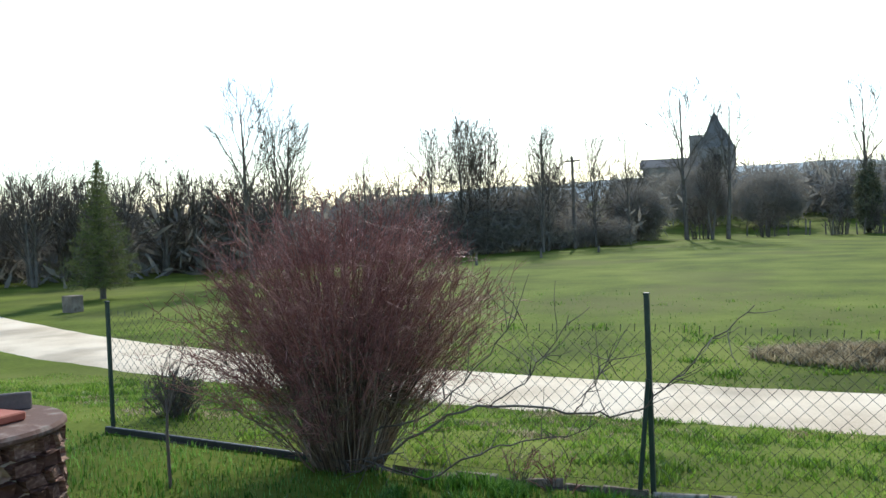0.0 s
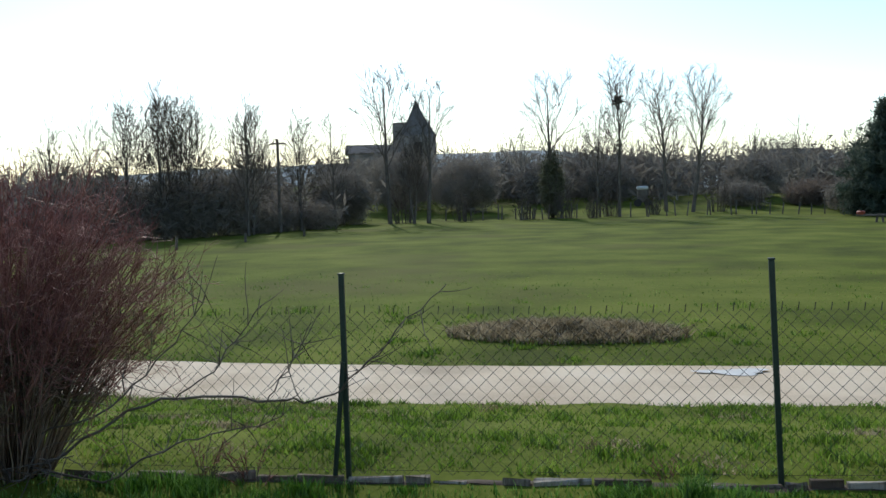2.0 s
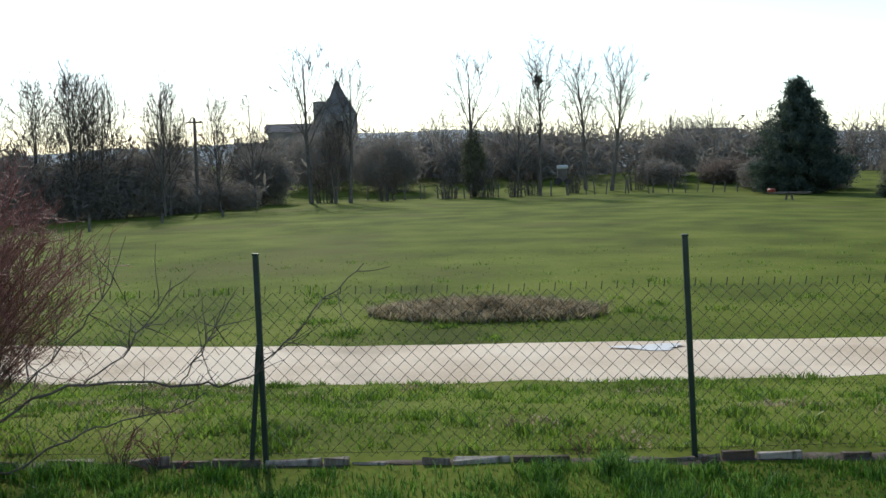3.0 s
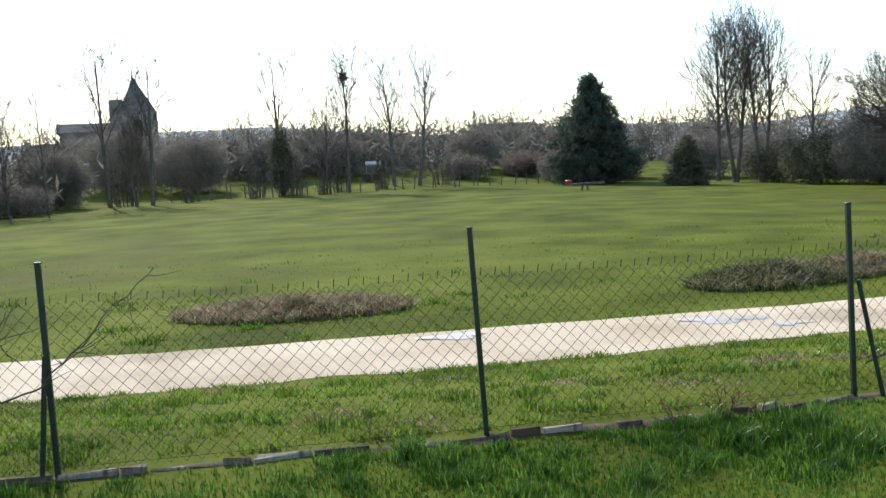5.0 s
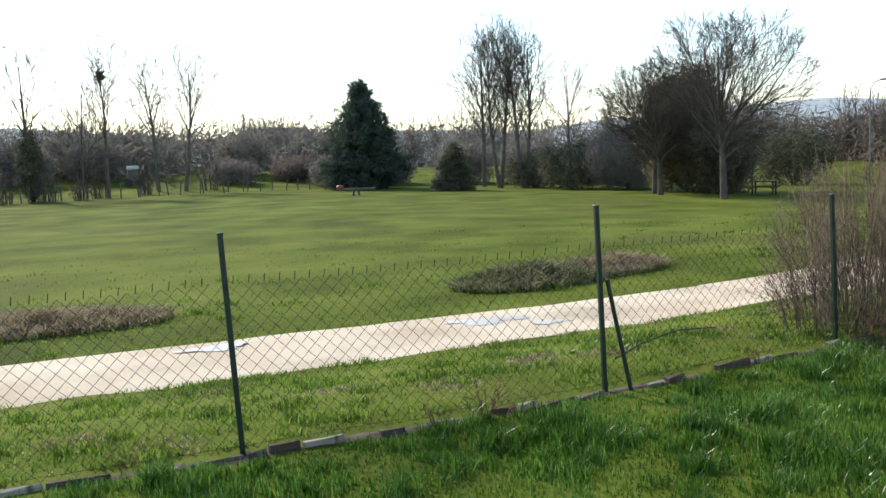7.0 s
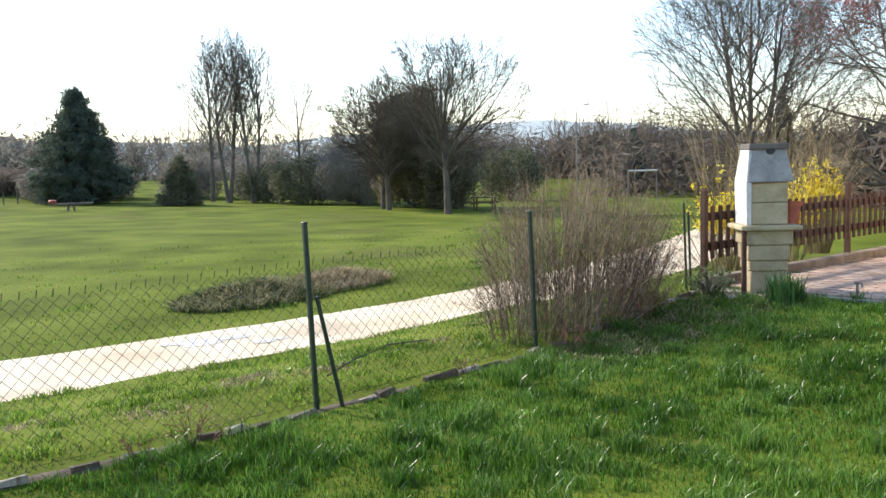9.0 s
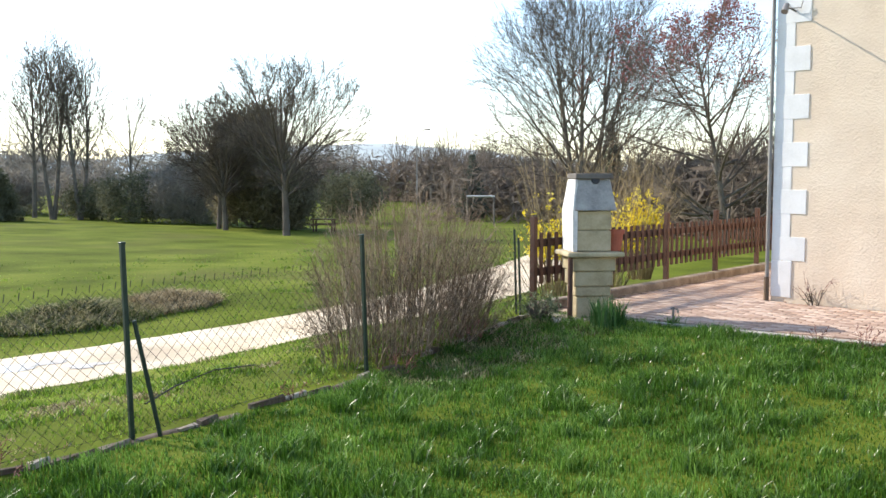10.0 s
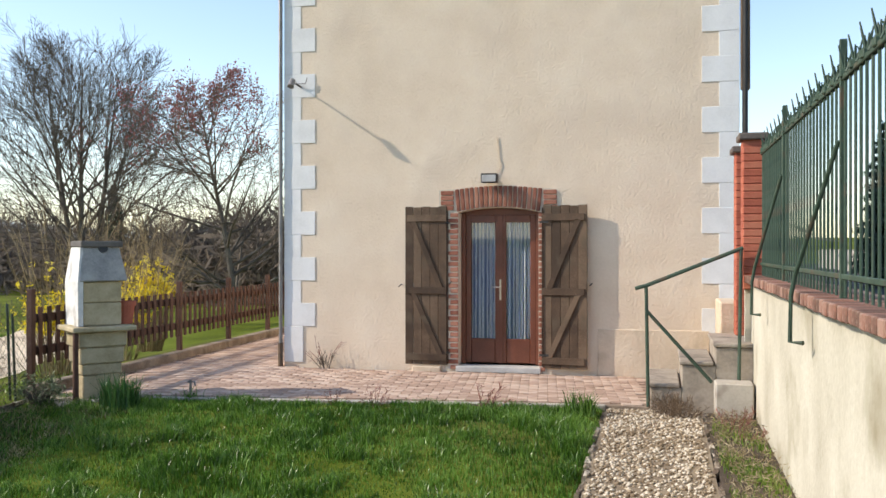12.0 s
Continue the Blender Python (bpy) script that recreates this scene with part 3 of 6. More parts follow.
def spline(points, n):
    p = np.array([points[0], *points, points[-1]], float)
    out = []
    for i in range(len(p) - 3):
        t = np.linspace(0, 1, n, endpoint=False)[:, None]
        a, b, c, d = p[i:i + 4]
        out.append(0.5 * (2 * b + (c - a) * t + (2 * a - 5 * b + 4 * c - d) * t ** 2 + (3 * b - a - 3 * c + d) * t ** 3))
    return np.concatenate(out + [p[-2:-1]])


mid = spline(ROAD, 14)
tang = np.gradient(mid, axis=0)
tang /= np.linalg.norm(tang, axis=1, keepdims=True)
nrm = np.stack([-tang[:, 1], tang[:, 0]], -1)
rng = np.random.default_rng(5)
steps_across = np.linspace(-1, 1, 9)
ragged = 0.05 * np.convolve(rng.normal(0, 1, len(mid) + 8), np.ones(3) / 3, "same")[:len(mid)]
rv = []
for k, q in enumerate(steps_across):
    edge = q * (1.27 + ragged * (1 if q > 0 else -1) * abs(q))
    xy = mid + nrm * edge[:, None] if np.ndim(edge) else mid + nrm * edge
    rut = -0.02 * np.exp(-((abs(q) - 0.5) / 0.18) ** 2)
    rv.append(np.column_stack([xy, ground_z(xy[:, 0], xy[:, 1]) + (0.045 if abs(q) < 0.9 else -0.01) + rut]))
rv = np.stack(rv, 1)
n0, n1 = rv.shape[:2]
ii, jj = np.meshgrid(np.arange(n0 - 1), np.arange(n1 - 1), indexing="ij")
rf = np.stack([ii * n1 + jj, ii * n1 + jj + 1, (ii + 1) * n1 + jj + 1, (ii + 1) * n1 + jj], -1).reshape(-1, 4)
tagged(link("road", mesh_np("road", rv.reshape(-1, 3), rf, True), M_ROAD), "pale chalk gravel track across the meadow", "road", kind="structure")


def puddle(x, y, a, b, rz, seed):
    r = np.random.default_rng(seed)
    bm = bmesh.new()
    k = 22
    rim = [1 + 0.28 * math.sin(3 * 6.283 * i / k + seed) + 0.15 * r.normal() for i in range(k)]
    bm.faces.new([bm.verts.new((a * rim[i] * math.cos(6.283 * i / k), b * rim[i] * math.sin(6.283 * i / k), 0)) for i in range(k)])
    ob = part("puddle", bm, M_PUDDLE)
    ob.matrix_world = pose(x, y, gz(x, y) + 0.05, 0, 0, rz)
    tagged(ob, "shallow bright rain puddle on the chalk track", "puddle", "puddles on the track")


puddle(-9.75, -11.0, 0.2, 0.42, 5, 1)
puddle(-9.55, -7.3, 0.24, 0.55, -8, 2)
puddle(-9.0, -6.6, 0.12, 0.3, -8, 3)


# grass blades
def blades(rng, x, y, h, lean=0.5, width=0.006, z=None):
    n = len(x)
    z = ground_z(x, y) - 0.01 if z is None else z
    a = rng.random(n) * 6.283
    t = rng.random(n) * 6.283
    w = width * (0.6 + 0.8 * rng.random(n))
    h = h * (0.55 + 0.9 * rng.random(n))
    bend = h * lean * rng.random(n)
    p = np.stack([x, y, z], -1)
    side = np.stack([np.cos(a), np.sin(a), 0 * a], -1) * w[:, None]
    out = np.stack([np.cos(t), np.sin(t), 0 * t], -1) * bend[:, None]
    up = np.stack([0 * h, 0 * h, h], -1)
    v = np.stack([p - side, p + side, p + out * 0.3 + up * 0.6 + side * 0.7, p + out * 0.3 + up * 0.6 - side * 0.7, p + out + up], 1).reshape(-1, 3)
    i = np.arange(n)[:, None] * 5
    f = np.concatenate([i + [0, 1, 2], i + [0, 2, 3], i + [3, 2, 4]])
    return v, f


def clumped(rng, n, x0, x1, y0, y1, clumps, spread):
    cx, cy = rng.uniform(x0, x1, clumps), rng.uniform(y0, y1, clumps)
    k = rng.integers(0, clumps, n)
    return cx[k] + rng.normal(0, spread, n), cy[k] + rng.normal(0, spread, n)


def grass_patch(name, rng, n, area, h, label, keep, mat=M_BLADE, width=0.006, clumps=0, spread=0.07, lean=0.5):
    if clumps:
        x, y = clumped(rng, n, *area, clumps, spread)
    else:
        x, y = rng.uniform(area[0], area[1], n), rng.uniform(area[2], area[3], n)
    ok = keep(x, y)
    x, y = x[ok], y[ok]
    high = h * (0.75 + 0.5 * (0.5 + 0.5 * np.sin(x * 2.3 + 1.7 * np.sin(y * 1.4)) * np.sin(y * 2.1)))
    v, f = blades(rng, x, y, high, lean, width)
    tagged(link(name, mesh_np(name, v, f), mat), label, "grass", kind="stuff")


def inside(x, y):
    fx = np.interp(y, FENCE_Y, FENCE_X)
    patio = y > -2.75 + 0.11 * (x + 3.59)
    path = (x > 1.5) & (y > -13)
    return (x > fx + 0.16) & ~patio & ~path


def road_side(x, y):
    rx = np.interp(y, mid[:, 1], mid[:, 0])
    return x - rx


def strip(x, y):
    fx = np.interp(y, FENCE_Y, FENCE_X)
    return (x < fx - 0.12) & (road_side(x, y) > 1.2)


def beyond(x, y):
    d = -road_side(x, y)
    return (d > 1.2) & (np.random.default_rng(3).random(len(d)) < np.exp(-np.clip(d - 2, 0, 99) / 4.5))


rng = np.random.default_rng(11)
grass_patch("lawn_grass", rng, 150000, (-4.6, 1.55, -12.5, -2.2), 0.04, "lush bright green uncut lawn grass", inside, M_LAWN, width=0.005)
grass_patch("lawn_grass", rng, 30000, (-4.6, 1.55, -20.5, -12.5), 0.05, "lush bright green uncut lawn grass", inside, M_LAWN, width=0.005)
grass_patch("lawn_tuft", rng, 105000, (-4.6, 1.5, -16, -2.4), 0.072, "taller dark green grass tufts in the lawn", inside, M_LAWN, width=0.0042, clumps=950, spread=0.06, lean=0.9)
grass_patch("lawn_tussock", rng, 22000, (-4.4, 1.45, -14, -2.6), 0.115, "scattered high tussocks of dark green grass", inside, M_LAWN, width=0.004, clumps=120, spread=0.055, lean=1.1)
grass_patch("dry_lawn_edge", rng, 9000, (-4.3, -3.3, -6.6, -3.0), 0.05, "pale mossy dry grass along the edging", inside, M_GREENDRY, 0.006, 60, 0.12, 1.3)
grass_patch("verge_grass", rng, 60000, (-8.6, -3.4, -26, 0), 0.03, "short rough grass between fence and track", strip, width=0.0065)
grass_patch("verge_tuft", rng, 34000, (-8.4, -3.6, -24, -1), 0.06, "rough grass tufts on the verge", strip, width=0.007, clumps=520, spread=0.08, lean=1.0)
grass_patch("meadow_grass", rng, 70000, (-26, -9.5, -30, 14), 0.035, "short meadow grass beyond the track", beyond, width=0.012)
grass_patch("meadow_tuft", rng, 16000, (-25, -10.5, -28, 12), 0.07, "scattered meadow grass tufts", beyond, width=0.012, clumps=210, spread=0.12, lean=0.9)
def track_rim(x, y):
    d = np.abs(np.abs(road_side(x, y)) - 1.24)
    return d < 0.16 * (0.5 + 0.5 * np.sin(y * 3.1 + 2 * np.sin(y * 1.3)))


grass_patch("track_rim_grass", rng, 60000, (-11.6, -7.6, -24, 3), 0.035, "ragged grass creeping over the edges of the track", track_rim, width=0.008, lean=1.2)
grass_patch("dry_verge", rng, 12000, (-8.3, -3.6, -22, -3), 0.035, "flattened dead straw patches on the verge", strip, M_DRY, 0.008, 60, 0.16, 1.5)


def clippings(x, y, a, b, h, rz, seed, label, mat=M_DRY):
    """A low heap of cut grass: an uneven mound under loose stalks."""
    r = np.random.default_rng(seed)
    ob = thing("grass_heap", (x, y, gz(x, y)), label, "grass heap", "heaps of clippings", rz=rz)
    bm = bmesh.new()
    k, m = 30, 9
    ragged_rim = [0.7 + 0.14 * math.sin(3 * 6.283 * i / k + seed) + 0.09 * r.normal() for i in range(k)]
    rows = []
    for j in range(m):
        q = j / (m - 1)
        rows.append([bm.verts.new((a * q * math.cos(6.283 * i / k) * ragged_rim[i], b * q * math.sin(6.283 * i / k) * ragged_rim[i], h * (1 - q ** 1.6) * (0.72 + 0.3 * math.sin(i * 0.9 + j) + 0.2 * r.normal()) - 0.02)) for i in range(k)])
    for r0, r1 in zip(rows, rows[1:]):
        for i in range(k):
            bm.faces.new((r0[i], r0[(i + 1) % k], r1[(i + 1) % k], r1[i]))
    part("mound", bm, mat, ob, smooth_faces=True)
    n = 8000
    q, t = r.random(n) ** 0.7 * 1.22, r.random(n) * 6.283
    px, py = a * q * np.cos(t), b * q * np.sin(t)
    v, f = blades(r, px, py, 0.16 + 0 * px, 2.2, 0.014, h * np.clip(1 - q ** 2.2, 0, 1) * (0.72 + 0.34 * np.sin(px * 5.1 + 2 * np.sin(py * 3.7)) * np.sin(py * 4.3 + 1)) - 0.02)
    link("loose_straw", mesh_np("loose_straw", v, f), mat, ob)["kind"] = "stuff"
    n = 2200
    t = r.random(n) * 6.283
    px, py = a * 0.95 * np.cos(t) + r.normal(0, 0.16, n), b * 0.95 * np.sin(t) + r.normal(0, 0.2, n)
    v, f = blades(r, px, py, 0.09 + 0 * px, 1.2, 0.01, -0.02 + 0 * px)
    link("rim_grass", mesh_np("rim_grass", v, f), M_BLADE, ob, "fresh green rim grass")["kind"] = "stuff"


clippings(-13.0, -13.2, 0.75, 1.62, 0.14, -3, 3, "low heap of brown cut grass on the meadow")
clippings(-12.9, -4.9, 0.8, 1.35, 0.24, 12, 4, "greenish brown heap of cut grass and weeds", M_GREENDRY)
clippings(-13.5, -2.9, 0.65, 1.15, 0.18, 18, 5, "small brown heap of cut grass")

# ---------- chain link fence and its edging ----------
POSTS = [(-3.77, -19.6, 1.22), (-3.52, -16.95, 1.32), (-3.5, -14.36, 1.345), (-3.58, -11.62, 1.405), (-3.78, -8.86, 1.41), (-4.19, -6.22, 1.34)]
LEAN = [(-.02, -.02), (0, 0), (.0, -.01), (.03, -.06), (.03, -.06), (.04, -.09)]
fence = thing("chain_link_fence", (0, 0, 0), "dark green wire mesh garden fence on thin steel posts", "fence")
tops = []
for (x, y, h), (lx, ly) in zip(POSTS, LEAN):
    z = gz(x, y)
    bm = boxed((-.017, -.017, -0.1), (.017, .017, h), 0.004)
    box(bm, (-.02, -.02, h), (.02, .02, h + .014), 0.003)
    p = part("post", bm, M_METAL, fence)
    top = Vector((x + lx, y + ly, z + h))
    d = (top - Vector((x, y, z))).normalized()
    p.matrix_world = Matrix.Translation((x, y, z)) @ Vector((0, 0, 1)).rotation_difference(d).to_matrix().to_4x4()
    tops.append((Vector((x, y, z)), top))
tops.append((Vector((-4.6, -3.1, 0.15)), Vector((-4.6, -3.1, 1.25))))


def mesh_panel(a, b):
    """Two families of slanting wires between two posts, tension wires and twisted ends on top."""
    (a0, a1), (b0, b1) = a, b
    span = (b0 - a0).length
    high, cell = 1.16, 0.098
    bm = bmesh.new()

    def at(u, w):
        sag = 0.02 * math.sin(3.14 * u)
        lo, hi = a0.lerp(b0, u), a1.lerp(b1, u)
        up = (hi - lo).normalized()
        return lo + up * (w + 0.03) - Vector((0, 0, sag * w / high))

    def wire(p, q, r=0.0017):
        d = (q - p).normalized()
        s = d.orthogonal().normalized() * r
        t = d.cross(s.normalized()) * r
        vs = [bm.verts.new(c + o) for c in (p, q) for o in (s, t * 0.87 - s * 0.5, -t * 0.87 - s * 0.5)]
        for k in range(3):
            bm.faces.new((vs[k], vs[(k + 1) % 3], vs[3 + (k + 1) % 3], vs[3 + k]))

    n = int(span / cell)
    rows = int(high / cell * 1.0)
    for sgn in (1, -1):
        for k in range(-rows, n + rows):
            u0, w0, u1, w1 = k * cell, 0.0, (k + sgn * rows) * cell, rows * cell
            lo_u, hi_u = min(u0, u1), max(u0, u1)
            if hi_u <= 0 or lo_u >= span:
                continue
            f0 = (max(0, min(span, u0)) - u0) / (u1 - u0)
            f1 = (max(0, min(span, u1)) - u0) / (u1 - u0)
            if abs(f1 - f0) < 0.02:
                continue
            m = max(1, round(abs(f1 - f0) * 4))
            for j in range(m):
                fa, fb = f0 + (f1 - f0) * j / m, f0 + (f1 - f0) * (j + 1) / m
                wire(at((u0 + (u1 - u0) * fa) / span, w0 + (w1 - w0) * fa), at((u0 + (u1 - u0) * fb) / span, w0 + (w1 - w0) * fb))
    for k in range(n):
        p = at((k + 0.5) * cell / span, rows * cell)
        wire(p - Vector((0, 0, 0.01)), p + Vector((0.004, 0.006, 0.042)), 0.0034)
    for w in (0.03,):
        for j in range(6):
            wire(at(j / 6, w), at((j + 1) / 6, w), 0.0018)
    part("wire_mesh", bm, M_WIRE, fence, "grey green diamond wire mesh")


for a, b in zip(tops, tops[1:]):
    mesh_panel(a, b)
for i, dy, h in ((2, -0.085, 0.78), (4, 0.2, 0.86)):
    x, y, _ = POSTS[i]
    z = gz(x, y)
    part("brace", tubed([(x + 0.06, y + dy, z - 0.05), (x + 0.02, y + dy * 0.12, z + h)], 0.017, 8), M_METAL, fence)
for x, y, h in ((-4.85, -3.09, 1.05), (-4.73, -3.16, 0.95)):
    rod = part("metal_rod", tubed([(0, 0, -0.1), (-0.02, -0.03, h)], 0.014, 8), M_METAL)
    rod.matrix_world = pose(x, y, gz(x, y))
    tagged(rod, "thin dark metal rod beside the picket fence", "rod", "rods at the fence end")

edging = thing("garden_edging", (0, 0, 0), "broken row of pale stone edging under the fence", "edging")
rng = np.random.default_rng(21)
stone_meshes = []
for k in range(6):
    bm = boxed((-.5, -.022, -.12), (.5, .022, .03), 0.008)
    for v in bm.verts:
        v.co += Vector(rng.normal(0, 1, 3)) * 0.008
    me = bpy.data.meshes.new("edging_stone")
    bm.to_mesh(me)
    bm.free()
    me.materials.append(M_EDGING)
    stone_meshes.append(me)
line = np.array([(x, y) for x, y, _ in POSTS] + [(-4.66, -3.1)])
# black colour here stands for the backlit shade on the board
part("board", boxed((0, -.02, -.1), (2.68, .02, .055), .008, pose(-3.7, -19.62, gz(-3.7, -18.3), 0, 0, math.degrees(math.atan2(2.65, .25)))), M_BLACK, edging, "mossy edging board, black for its backlit side")
for (x0, y0), (x1, y1) in zip(line[1:], line[2:]):
    ln = math.hypot(x1 - x0, y1 - y0)
    u = 0.0
    while u < ln - 0.1:
        step = min(0.14 + 0.26 * rng.random(), ln - u)
        if rng.random() < 0.78:
            f = (u + step / 2) / ln
            x, y = x0 + (x1 - x0) * f + 0.07, y0 + (y1 - y0) * f
            ob = new("edging_stone", stone_meshes[rng.integers(6)])
            ob.parent = edging
            low = 0.0 if y < -8.9 else 0.012
            ob.matrix_world = pose(x + rng.normal(0, .008), y, gz(x, y) + low + rng.normal(0, .012), rng.normal(0, 3), rng.normal(0, 1.5), math.degrees(math.atan2(y1 - y0, x1 - x0)) + rng.normal(0, 2)) @ Matrix.Diagonal((step - 0.02, 1, 1, 1))
        u += step

strip_y = np.linspace(-19.6, -3.1, 120)
strip_x = np.interp(strip_y, line[:, 1], line[:, 0]) + 0.06
wob = 0.02 * np.sin(strip_y * 5.3) + 0.015 * np.sin(strip_y * 11.7)
sv = np.stack([np.column_stack([strip_x + q + wob, strip_y, ground_z(strip_x + q, strip_y) + h]) for q, h in ((-.08, -.015), (-.04, .006), (.04, .006), (.08, -.015))], 1).reshape(-1, 3)
ii, jj = np.meshgrid(np.arange(119), np.arange(3), indexing="ij")
link("soil_strip", mesh_np("soil_strip", sv, np.stack([ii * 4 + jj, ii * 4 + jj + 1, ii * 4 + jj + 5, ii * 4 + jj + 4], -1).reshape(-1, 4), True), M_SOIL, edging, "dark bare soil along the edging")

# ---------- trees and shrubs, near to far ----------
R = np.random.default_rng
bush = twig_bush("red_stemmed_bush", R(31), 2.1, 0.34, 430, "dense bare bush with dark red upper twigs", (M_GREYTWIG, M_REDTWIG), (0.22, 0.27), 0.57, 15, r=0.006, top="dark red shoots", low_tip=0.36, tangle=0.85, first=2.2, fine=0.0029)
put(bush, -3.42, -16.75)
r = R(32)
for curve, rad in (((( .1, .3, .1), (.12, .75, .35), (.12, 1.2, .56), (.1, 1.75, .57), (.1, 2.1, .56), (.1, 2.35, .6), (.12, 2.6, .82), (.1, 2.85, 1.08), (.08, 3.1, 1.3)), .011),
                   (((.1, .2, .08), (.2, .8, .05), (.25, 1.2, .22), (.25, 1.5, .35), (.22, 1.9, .43), (.2, 2.1, .52)), .009),
                   (((.1, .3, .3), (.05, .8, .5), (.0, 1.1, .78), (.0, 1.35, 1.05), (.0, 1.5, 1.25)), .008),
                   (((.12, 1.3, .56), (.1, 1.55, .75), (.1, 1.75, 1.0), (.1, 1.9, 1.2)), .006),
                   (((.12, 1.9, .56), (.1, 2.05, .75), (.1, 2.15, .98)), .005),
                   (((.1, -.15, .1), (.14, -.45, .45), (.15, -.8, .7), (.12, -1.1, .78)), .008),
                   (((.05, -.2, .2), (.0, -.5, .7), (.0, -.85, .98), (.02, -1.15, 1.05)), .008),
                   (((.15, -.1, .05), (.3, -.4, .25), (.35, -.7, .42), (.35, -.95, .5)), .007),
                   (((.2, .1, .1), (.5, .4, .12), (.7, .7, .3), (.85, 1.0, .4)), .008)):
    pts = spline(curve, 4)
    pts = pts + r.normal(0, .012, pts.shape)
    lines = [(pts, np.linspace(rad, .003, len(pts)))]
    for _ in range(18):
        i = int(r.integers(3, len(pts) - 1))
        lines.append(grow_line(r, pts[i], unit(pts[i] - pts[i - 1] + r.normal(0, .6, 3) + np.array([0, 0, .2])), .12 + .3 * r.random(), .0038, .0015, 4, .13, .05))
    link("low_bough", tubes_mesh("low_bough", lines, 5), M_TWIG, bush, "long bare brown low bough")

hedge = twig_bush("bare_grey_bush", R(33), 1.66, 0.34, 430, "dense leafless reddish brown bush against the fence", (M_GREYTWIG, M_GREYTWIG), (0.62, 1.32), 0.33, 10, stretch=(1.1, 0.75), r=0.005, low_tip=0.2, tangle=0.85, fine=0.0019)
put(hedge, -4.82, -4.98, 9, 1.0)

sapling = twig_bush("young_tree", R(34), 0.45, 0.2, 7, "small bare sapling tied to a thin stake", (M_TWIG, M_TWIG), (0.02, 0.02), 0.7, 3, r=0.006)
put(sapling, -2.5, -17.7, z=0.55)
link("stem", tubes_mesh("stem", [(np.array([[0, 0, -0.62], [0.01, 0, -.2], [0, .01, .05]]), np.array([.014, .012, .008]))], 6), M_TWIG, sapling)
small = twig_bush("brown_shrub", R(35), 0.48, 0.16, 80, "small brown dry shrub on the verge", (M_TWIG, M_TWIG), (0.12, 0.12), 0.6, 6, r=0.006)
put(small, -4.6, -19.6)
weed = twig_bush("dry_weed", R(36), 0.26, 0.1, 10, "small dry brown weed by the edging", (M_TWIG, M_REDTWIG), (0.05, 0.05), 0.7, 4, r=0.003)
weed["group"] = "dry weeds along the edging"
put(weed, -3.35, -15.3)
lav = twig_bush("dry_lavender", R(37), 0.32, 0.14, 80, "grey dry lavender tuft at the foot of the steps", (M_GREYTWIG, M_GREYTWIG), (0.12, 0.1), 0.6, 5, r=0.003)
put(lav, 2.2, -2.42, z=.02)
for x, y, s in ((-3.4, -15.0, 1.1), (-3.5, -10.3, .8), (-3.62, -9.9, 1.1), (-3.9, -7.3, .8), (-4.0, -6.0, 1.2), (-4.2, -5.0, 1.0), (-4.25, -4.6, 1.1), (-3.6, -12.3, .7), (-0.85, -2.6, 1.0), (0.3, -2.55, 1.2), (-1.3, -2.6, .8), (2.7, -3.0, 1.3), (2.78, -3.5, 1.1), (2.66, -2.75, 1.0)):
    again(weed, x, y, s * 200, s)
pipe = part("black_hose", tubed([(-4.05, -8.6, .3), (-4.3, -8.2, .33), (-4.5, -7.7, .36), (-4.6, -7.2, .32)], 0.008, 6, 0.005), M_BLACK)
pipe.location.z = gz(-4.2, -8.4) - .12
tagged(pipe, "thin black bent cane caught in the fence", "cane")

fir = conifer("light_fir", R(41), 5.1, 2.9, "sparse light green fir tree beside the track", M_CEDAR, 0.1, 20, 1.0, 0.12, 0.5)
put(fir, -21.2, -38.3)
bigfir = conifer("dark_cypress", R(42), 12.7, 10.6, "broad dark blue green conifer at the meadow edge", M_NEEDLE, 0.03, 34, 0.66, 0.15, 1.8)
put(bigfir, -72.2, 9.5, 0, .72)
put(conifer("small_fir", R(43), 3.7, 3.5, "small dark conifer in the meadow", M_EVERGREEN, 0.03, 20, 0.7, 0.17, 1.3), -62.0, 13.5)
put(leafy_bush("broad_yew", R(44), 5.6, 7.8, "broad brownish olive yew among bare trees", M_YEW, 2400, .22, 11, .15), -46.0, 22.4)
put(leafy_bush("broad_yew", R(45), 3.6, 3.6, "low olive yew under the spreading tree", M_YEW, 900, .2, 10, .15), -42.4, 22.6)

poplar = bare_tree("poplar", R(51), "tall bare slender poplar with upswept branches", group="bare poplars", height=11.6, width=4.6, r=.11, fork=.1, low=.14, limbs=16, kids=(7, 6), reach=(.5, .6), twig=.0125, top=.8, mat=M_FINETWIG, bark=M_FARBARK)
broad = bare_tree("spreading_tree", R(152), "bare spreading tree with a rounded twiggy crown", group="bare meadow trees", height=9.1, width=9.2, r=.21, fork=.27, low=.38, limbs=22, kids=(10, 7, 3), reach=(.5, .55, .55), twig=.0092, top=.62, mat=M_FINETWIG, bark=M_TWIG)
multi = bare_tree("forked_tree", R(53), "bare tree forked low into several long limbs", group="bare meadow trees", height=13.6, width=5.6, r=.19, fork=.3, low=.34, limbs=14, kids=(8, 7), reach=(.5, .6), twig=.013, top=.78, stems=2, splay=6, mat=M_FINETWIG, bark=M_FARBARK)
scraggy = bare_tree("scraggy_tree", R(54), "tall bare scraggy tree with few crooked limbs", group="bare meadow trees", height=14.4, width=7.2, r=.22, fork=.34, low=.4, limbs=10, kids=(8, 7), reach=(.5, .6), twig=.014, top=.8, mat=M_FINETWIG, bark=M_FARBARK)
